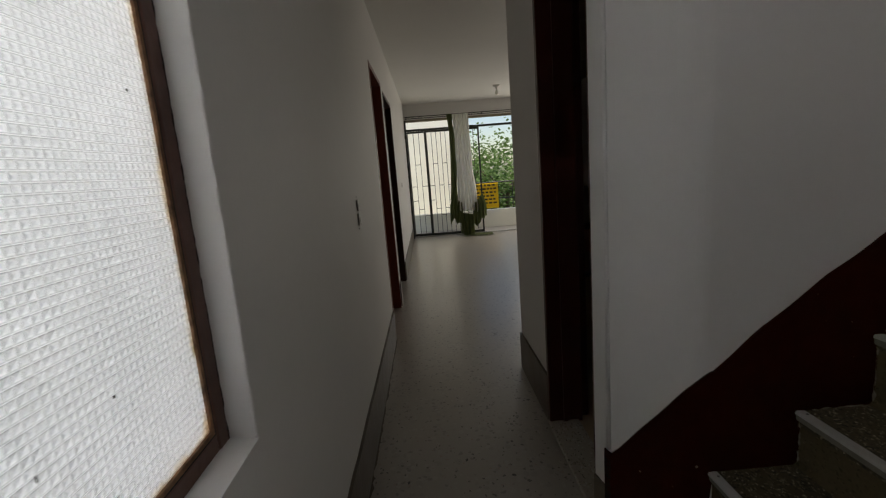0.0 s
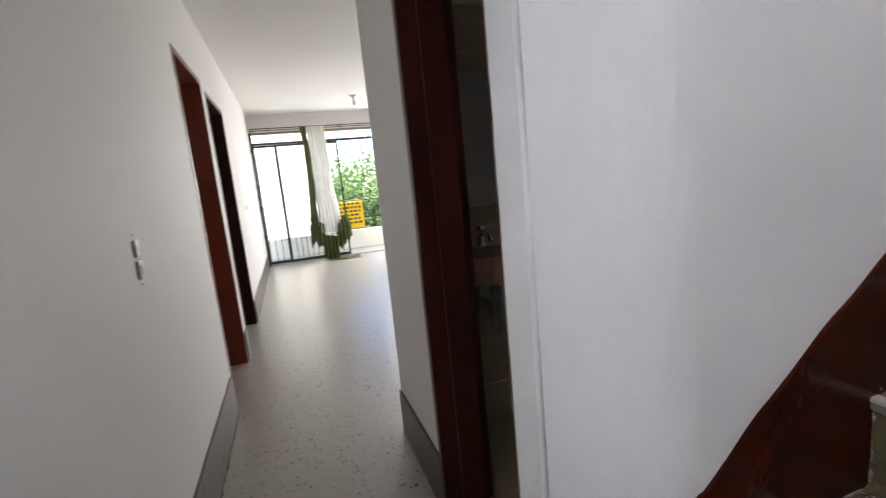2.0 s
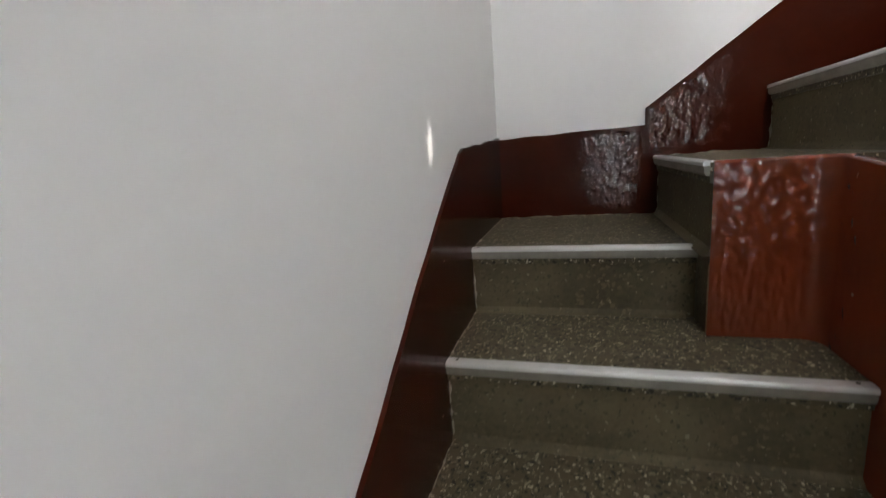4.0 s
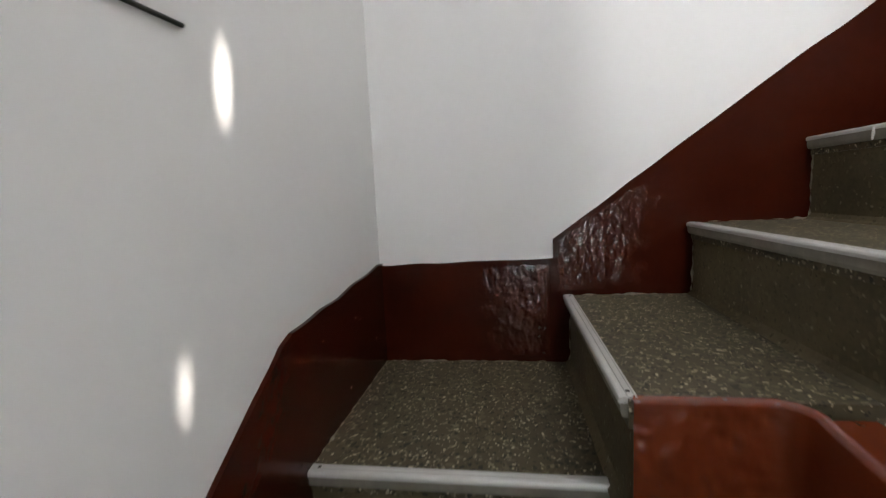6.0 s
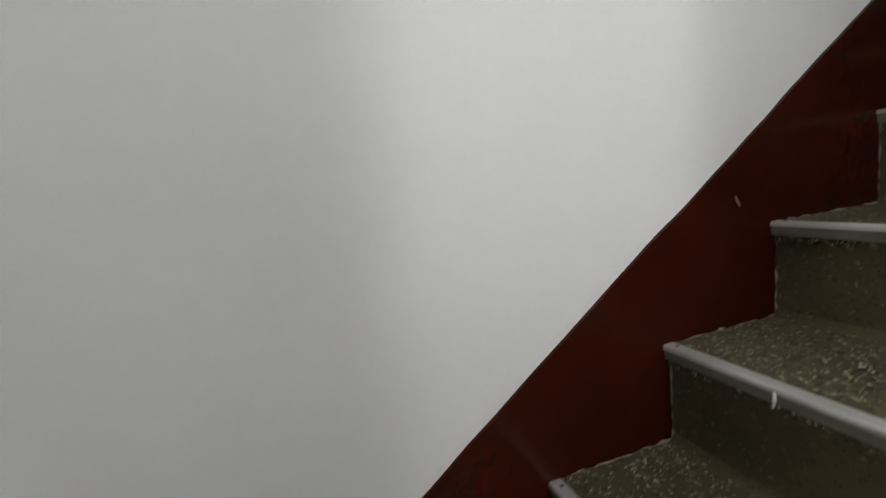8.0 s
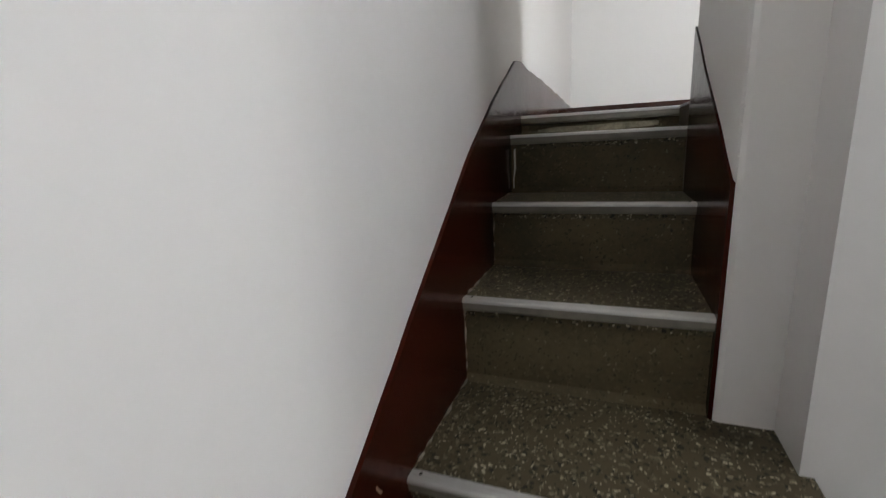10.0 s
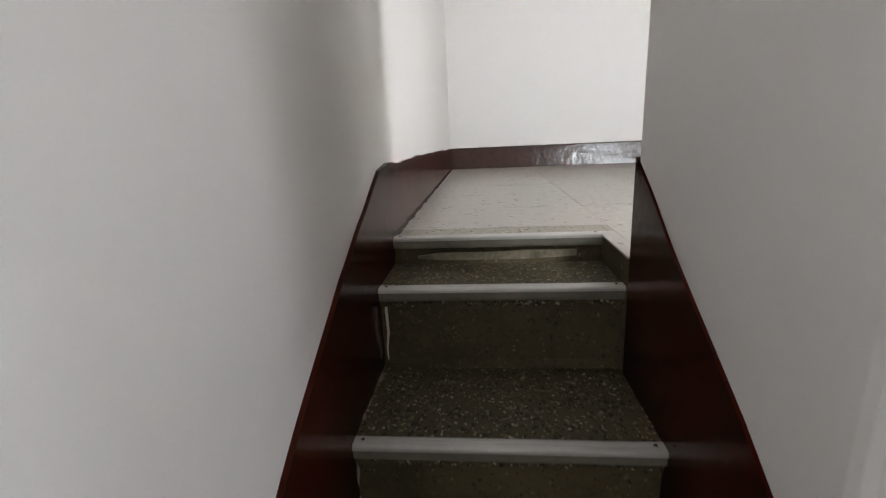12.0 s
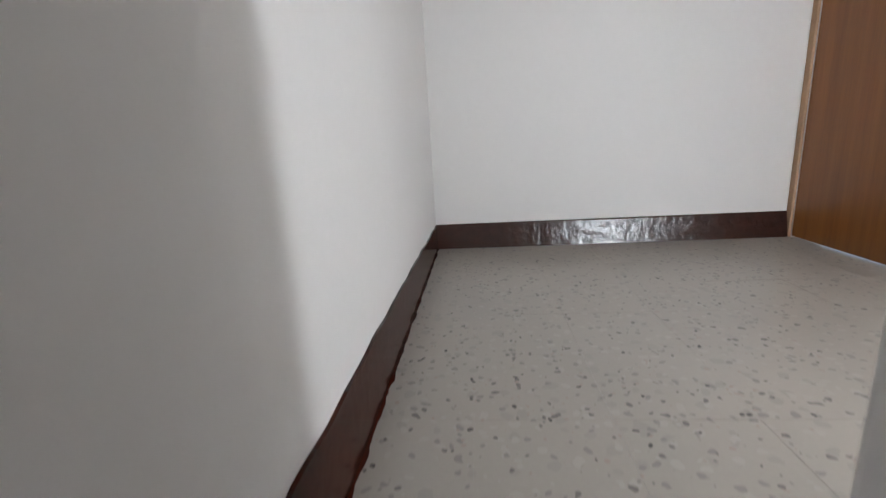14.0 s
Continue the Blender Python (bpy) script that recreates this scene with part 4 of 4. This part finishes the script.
def curtain():
    c = thing("curtain", "white sheer curtain with olive green borders, hem trailing on floor", "curtain")

    def lerp(v, table):
        for (a, p), (b, q) in zip(table, table[1:]):
            if v <= b:
                return p + (q - p) * (v - a) / (b - a)
        return table[-1][1]
    left = [(0, 1.32), (0.15, 1.34), (0.5, 1.34), (0.75, 1.32), (1, 1.36)]
    right = [(0, 1.62), (0.2, 1.63), (0.5, 1.66), (0.75, 1.72), (1, 1.64)]

    def sheet(u0, u1, v0, v1, nu, nv, flare=0.0, folds=6, ph=0.0, depth=0.03, slant=0.0, ragged=0.0):
        bm = bmesh.new()
        grid = []
        for j in range(nv + 1):
            row = []
            for i in range(nu + 1):
                u = u0 + (u1 - u0) * i / nu
                v = v0 + (v1 - v0) * j / nv + slant * (i / nu - 0.5) + ragged * noise.noise(Vector((u * 6, ph, 1))) * j / nv
                v = min(v, 1.0)
                xl, xr = lerp(v, left), lerp(v, right)
                d = depth * (0.5 + 0.9 * v)
                y = 9.175 + d * math.sin(u * folds * 6.283 + ph + 1.3 * math.sin(3 * v)) + 0.02 * noise.noise(Vector((u * 5, v * 4, ph)))
                x = xl + (xr - xl) * u + 0.015 * noise.noise(Vector((u * 7, v * 6, 5 + ph))) + flare * (v - v0) / max(0.01, v1 - v0) * (u - 0.5)
                row.append(bm.verts.new((x, y, 2.285 * (1 - v) + 0.012)))
            grid.append(row)
        for a, b in zip(grid, grid[1:]):
            for i in range(nu):
                bm.faces.new((a[i], a[i + 1], b[i + 1], b[i]))
        return bm
    part("sheer_panel", sheet(0, 1, 0, 0.80, 90, 40, ragged=0.04), M_SHEER, c, "white sheer cloth", True)
    part("side_border", sheet(-0.36, 0.0, 0.0, 0.70, 24, 60, folds=9, ph=1.0, depth=0.035, ragged=0.03), M_OLIVE, c, "olive ruffled border", True)
    part("hem_border", sheet(-0.34, 0.28, 0.70, 0.90, 50, 24, 0.10, 7, 0.4, 0.05, 0.06, 0.06), M_OLIVE, c, "olive hem border", True)
    part("hem_border", sheet(0.10, 0.75, 0.82, 1.0, 50, 20, 0.12, 6, 2.0, 0.06, 0.02, 0.05), M_OLIVE, c, "olive hem border", True)
    part("hem_border", sheet(0.70, 1.32, 0.70, 0.90, 50, 20, 0.10, 6, 3.0, 0.06, -0.10, 0.06), M_OLIVE, c, "olive hem border", True)
    bm = bmesh.new()
    rows = []
    for j in range(13):
        row = []
        for i in range(33):
            x = 1.40 + 0.55 * i / 32
            y = 8.92 + 0.028 * j + 0.05 * noise.noise(Vector((x * 6, j * 0.1, 2)))
            z = 0.012 + 0.03 * abs(noise.noise(Vector((x * 11, y * 16, 8)))) * (1.2 - i / 40)
            row.append(bm.verts.new((x, y + 0.10 * (1 - i / 32), z)))
        rows.append(row)
    for a, b in zip(rows, rows[1:]):
        for i in range(32):
            bm.faces.new((a[i], a[i + 1], b[i + 1], b[i]))
    part("trailing_hem", bm, M_OLIVE, c, "olive hem lying on the floor", True)
    return c


curtain()

# ---- balcony and outdoors ----
structure("balcony_floor", boxes((0.2, 4.6, YB + 0.1, 10.35, -0.15, -0.004)), M_TERRAZZO, "pale terrazzo balcony floor", "floor")
structure("balcony_parapet", soft_box(0.2, 4.6, 10.12, 10.26, -0.004, 0.372, 0.01), M_OUTWALL, "white plastered balcony parapet", "parapet")
structure("balcony_side_wall", boxes((-2.5, 1.52, 10.75, 10.95, -3.2, 3.6)), M_OUTWALL, "cream plastered neighbouring wall beside the balcony", "wall")
rl = thing("balcony_railing", "dark metal railing on the balcony parapet", "railing")
for z in (0.95, 0.60):
    part("rail", tube(bmesh.new(), [(1.55, 10.19, z), (4.6, 10.19, z)], 0.014, 10), M_GREENMETAL, rl)
for i in range(7):
    x = 1.62 + i * 0.48
    part("post", tube(bmesh.new(), [(x, 10.19, 0.37), (x, 10.19, 0.95)], 0.010, 8), M_GREENMETAL, rl)
sign = thing("rental_sign", "yellow printed notice board tied to the balcony railing", "sign")
part("board", soft_box(1.76, 2.26, 10.150, 10.158, 0.40, 0.935, 0.002), M_YELLOW, sign)
rnd = random.Random(3)
for k in range(6):
    z = 0.875 - k * 0.075
    x = 1.80
    while x < 2.18:
        w = rnd.uniform(0.03, 0.09)
        part("print_bar", boxes((x, min(x + w, 2.22), 10.147, 10.150, z, z + 0.035)), M_BLACK, sign)
        x += w + 0.025
structure("ground", boxes((-600, 600, -600, 900, -3.4, -3.2)), M_GRASS, "dry grass and earth ground below the balcony", "ground")
structure("building_base", boxes((0.2, 4.45, -2.9, 10.3, -3.2, -0.16)), M_OUTWALL, "plastered lower storey of the house", "building")


def tree(x, y, h, spread, seed, leaves):
    rnd = random.Random(seed)
    t = thing("tree", "leafy green broadleaf tree in sunlight", "tree", "trees beyond the balcony", (x, y, -3.2))
    trunk = bmesh.new()
    tube(trunk, [(0, 0, 0), (0.05, 0.02, h * 0.25), (-0.05, 0.05, h * 0.5), (0.02, 0, h * 0.75)], [0.16, 0.13, 0.10, 0.05], 10)
    tips = []
    for k in range(11):
        a = rnd.uniform(0, 6.283)
        z0 = h * rnd.uniform(0.3, 0.7)
        r = spread * rnd.uniform(0.5, 1.0)
        p = Vector((r * math.cos(a), r * math.sin(a), min(h, z0 + h * rnd.uniform(0.1, 0.35))))
        mid = Vector((p.x * 0.45, p.y * 0.45, (z0 + p.z) / 2 + 0.05))
        tube(trunk, [(0, 0, z0), mid, p], [0.06, 0.04, 0.012], 7)
        tips += [p, mid, (p + mid) / 2]
    tips.append(Vector((0, 0, h * 0.9)))
    part("trunk", trunk, M_BARK, t)
    vs, fs = [], []
    for i in range(leaves):
        c = rnd.choice(tips)
        s = spread * 0.32
        p = c + Vector((rnd.gauss(0, s), rnd.gauss(0, s), rnd.gauss(0, s * 0.7)))
        a, b = rnd.uniform(0, 6.283), rnd.uniform(-0.7, 0.7)
        u = Vector((math.cos(a) * math.cos(b), math.sin(a) * math.cos(b), math.sin(b)))
        w = u.cross(Vector((rnd.uniform(-1, 1), rnd.uniform(-1, 1), 1))).normalized()
        L, W = rnd.uniform(0.10, 0.2), rnd.uniform(0.035, 0.07)
        fold = Vector((0, 0, -0.02))
        k = len(vs)
        vs += [p, p + u * L * 0.5 + w * W, p + u * L + fold, p + u * L * 0.5 - w * W]
        fs += [(k, k + 1, k + 2), (k, k + 2, k + 3)]
    me = bpy.data.meshes.new("crown")
    me.from_pydata(vs, [], fs)
    me.materials.append(M_LEAF)
    ob = new("crown", me)
    ob.parent = t
    return t


tree(3.3, 14.8, 5.3, 1.7, 11, 4000)
tree(5.8, 17.5, 6.0, 2.1, 12, 4000)
tree(2.4, 19.0, 5.6, 1.8, 13, 2600)
tree(9.5, 19.0, 6.5, 2.6, 14, 3000)

# ---- upper hall ----
ud = thing("door_4", "closed orange-brown wood veneer door of the upper hall", "door", kind="structure")
part("door_frame", soft_box(XD - 0.13, XD + 0.012, YT + 0.002, YT + 0.04, UP, UP + 2.05, 0.004), M_JAMB, ud, "pale bare wooden jamb")
part("door_frame", soft_box(XD - 0.13, XD + 0.012, YT + 0.82, YT + 0.858, UP, UP + 2.05, 0.004), M_JAMB, ud)
part("door_frame", soft_box(XD - 0.13, XD + 0.010, YT + 0.04, YT + 0.82, UP + 2.012, UP + 2.05, 0.004), M_JAMB, ud)
part("door_leaf", soft_box(XD - 0.035, XD, YT + 0.044, YT + 0.816, UP + 0.008, UP + 2.008, 0.003), M_OAK, ud)
structure("window_2", boxes((1.12, 1.13, 0.05, 0.08, 3.0, 3.6), (1.41, 1.42, 0.05, 0.08, 3.0, 3.6), (1.13, 1.41, 0.05, 0.08, 3.0, 3.01), (1.13, 1.41, 0.05, 0.08, 3.59, 3.6)), M_FRAME, "brown steel frame of the upper hall window", "window")

# ---- wear on the stairs ----
part("paint_drip", tube(bmesh.new(), [(2.978, -0.512, 2.366), (2.981, -0.513, 2.352), (2.980, -0.513, 2.30), (2.985, -0.513, 2.26), (2.984, -0.513, 2.236)], [0.0015, 0.0035, 0.003, 0.0022, 0.0015], 6), M_PLASTIC, stairs, "dried white paint drip")
part("paint_drip", tube(bmesh.new(), [(2.786, 0.633, 1.652), (2.785, 0.634, 1.640), (2.787, 0.634, 1.628)], [0.002, 0.003, 0.0015], 6), M_PLASTIC, stairs, "dried white paint drip")
bm = bmesh.new()
pts = wavy([(2.935, 2.415), (2.88, 2.420), (2.80, 2.421), (2.68, 2.426), (2.56, 2.424)], 0.006, 0.012) + wavy([(2.56, 2.408), (2.70, 2.405), (2.83, 2.398), (2.935, 2.409)], 0.006, 0.012)
prism(bm, pts, "y", -0.700, -0.689)
part("mortar_patch", bm, M_MORTAR, stairs, "rough pale mortar patch")
part("scratch", tube(bmesh.new(), [(X1 - 0.008, 0.43, 1.893), (X1 - 0.009, 0.437, 1.902), (X1 - 0.008, 0.442, 1.912)], 0.0018, 6), M_MORTAR, bpy.data.objects["skirting_stair_east"], "pale scratch in the paint")


def cove(i, second):
    """Mortar fillet where a riser meets the tread below it."""
    bm = bmesh.new()
    if not second:
        x, z = NOSE1[i][0] + 0.018, NOSE1[i - 1][1] if i else 0.0
        y0 = NOSE2[0][0] if i == 5 else SY
        prism(bm, [(x + 0.002, z - 0.002), (x - 0.016, z - 0.002), (x - 0.006, z + 0.006), (x + 0.002, z + 0.018)], "y", y0, Y1)
    else:
        y, z = NOSE2[i][0] - 0.018, NOSE2[i - 1][1] if i else NOSE1[-1][1]
        x0 = SX if i < 5 else 2.5
        prism(bm, [(y - 0.002, z - 0.002), (y + 0.016, z - 0.002), (y + 0.006, z + 0.006), (y - 0.002, z + 0.018)], "x", x0, X1)
    part("mortar_fillet", bm, M_RISER, stairs)


for i in range(6):
    cove(i, False)
for i in range(8):
    cove(i, True)

# pale mortar crumbs smeared where the painted band meets risers and treads
def smear(path, k):
    pts, radii = [], []
    for (a, b) in zip(path, path[1:]):
        a, b = Vector(a), Vector(b)
        m = max(2, int((b - a).length / 0.006))
        for i in range(m):
            p = a.lerp(b, i / m)
            q = noise.noise(p * 55 + Vector((k, 0, 0)))
            pts.append(tuple(p + Vector((noise.noise(p * 40), noise.noise(p * 47), noise.noise(p * 51))) * 0.003))
            radii.append(max(0.0003, 0.0012 + 0.0055 * q))
    part("mortar_smear", tube(bmesh.new(), pts, radii, 5), M_SMEAR, stairs, "pale crumbly mortar smear", True)


for i in range(6):
    y, z = NOSE2[i]
    zb = NOSE2[i - 1][1] if i else NOSE1[-1][1]
    smear([(X1 - 0.009, y - 0.016, z - 0.02), (X1 - 0.009, y - 0.016, zb + 0.002)], i)
    smear([(X1 - 0.009, y - 0.05, z + 0.001), (X1 - 0.009, NOSE2[i + 1][0] - 0.016, z + 0.001)], i + 20)
for i in range(2, 6):
    x, z = NOSE1[i]
    smear([(x + 0.016, Y1 - 0.009, z - 0.02), (x + 0.016, Y1 - 0.009, NOSE1[i - 1][1] + 0.002)], i + 40)
    if i < 5:
        smear([(x + 0.05, Y1 - 0.009, z + 0.001), (NOSE1[i + 1][0] + 0.016, Y1 - 0.009, z + 0.001)], i + 60)
smear([(2.53, Y1 - 0.009, 1.096), (X1 - 0.012, Y1 - 0.009, 1.096), (X1 - 0.009, 1.24, 1.096)], 81)

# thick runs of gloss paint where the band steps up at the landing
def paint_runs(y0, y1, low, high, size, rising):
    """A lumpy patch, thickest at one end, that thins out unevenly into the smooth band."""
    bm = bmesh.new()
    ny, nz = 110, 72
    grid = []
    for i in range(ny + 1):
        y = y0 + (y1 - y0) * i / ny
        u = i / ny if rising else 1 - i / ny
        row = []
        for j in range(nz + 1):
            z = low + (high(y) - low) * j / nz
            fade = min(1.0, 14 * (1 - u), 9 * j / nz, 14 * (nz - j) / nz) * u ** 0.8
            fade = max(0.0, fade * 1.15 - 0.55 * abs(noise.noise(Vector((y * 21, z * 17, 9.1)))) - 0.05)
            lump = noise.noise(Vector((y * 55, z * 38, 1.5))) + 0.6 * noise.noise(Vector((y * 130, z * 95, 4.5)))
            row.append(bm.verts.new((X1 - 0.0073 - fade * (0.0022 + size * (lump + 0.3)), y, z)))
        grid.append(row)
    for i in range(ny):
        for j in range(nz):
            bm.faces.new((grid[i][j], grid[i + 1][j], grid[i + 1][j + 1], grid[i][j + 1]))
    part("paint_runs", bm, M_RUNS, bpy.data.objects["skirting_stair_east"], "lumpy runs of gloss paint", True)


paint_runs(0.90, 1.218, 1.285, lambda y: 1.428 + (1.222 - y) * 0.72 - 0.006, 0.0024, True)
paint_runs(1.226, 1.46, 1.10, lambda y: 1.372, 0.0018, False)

# chips of plaster at the partition's corner
rnd = random.Random(9)
for k in range(14):
    z = 2.31 + rnd.random() * 0.8
    bm = bmesh.new()
    bmesh.ops.create_icosphere(bm, subdivisions=1, radius=rnd.uniform(0.0015, 0.0035))
    part("plaster_crumb", bm, M_WALL, bpy.data.objects["wall_stair_inner"]).location = (2.499, 0.041, z)

# ---- floor tiles of the upper hall ----
upper_floor = tagged(new("upper_floor"), "pale grey terrazzo tiled floor with dark chips", "floor", kind="structure")
S, J = 0.30, 0.0005
xs = [2.77 + S - 0.07] + [2.77 - S * k for k in range(6)] + [XD - 0.1]
ys = [-0.78 - S * k for k in range(7)] + [YT]
xs[0] = X1


def floor_tile(xa, xb, ya, yb, dz=0.0):
    part("tile", boxes((xa + J, xb - J, ya + J, yb - J, UP - 0.0015, UP + dz)), M_TERRAZZO, upper_floor)


rnd = random.Random(4)
for a, b in zip(xs, xs[1:]):
    for c, d in zip(ys, ys[1:]):
        floor_tile(b, a, d, c, rnd.uniform(-0.0003, 0.0003))
part("mortar_strip", boxes((2.47 + J, X1, -0.78 + J, -0.711, UP - 0.0015, UP)), M_GRIT, upper_floor, "gritty mortar strip behind the top step")
for b, a in ((2.47 - 0.3 * (k + 1), 2.47 - 0.3 * k) for k in range(5)):
    for c, d in ((-0.48, -0.78), (-0.18, -0.48), (0.04, -0.18)):
        floor_tile(max(b, XD - 0.1), a, d, c)
part("tile", boxes((2.47 + J, 2.508, -0.711, -0.487, UP - 0.004, UP)), M_TERRAZZO, upper_floor)
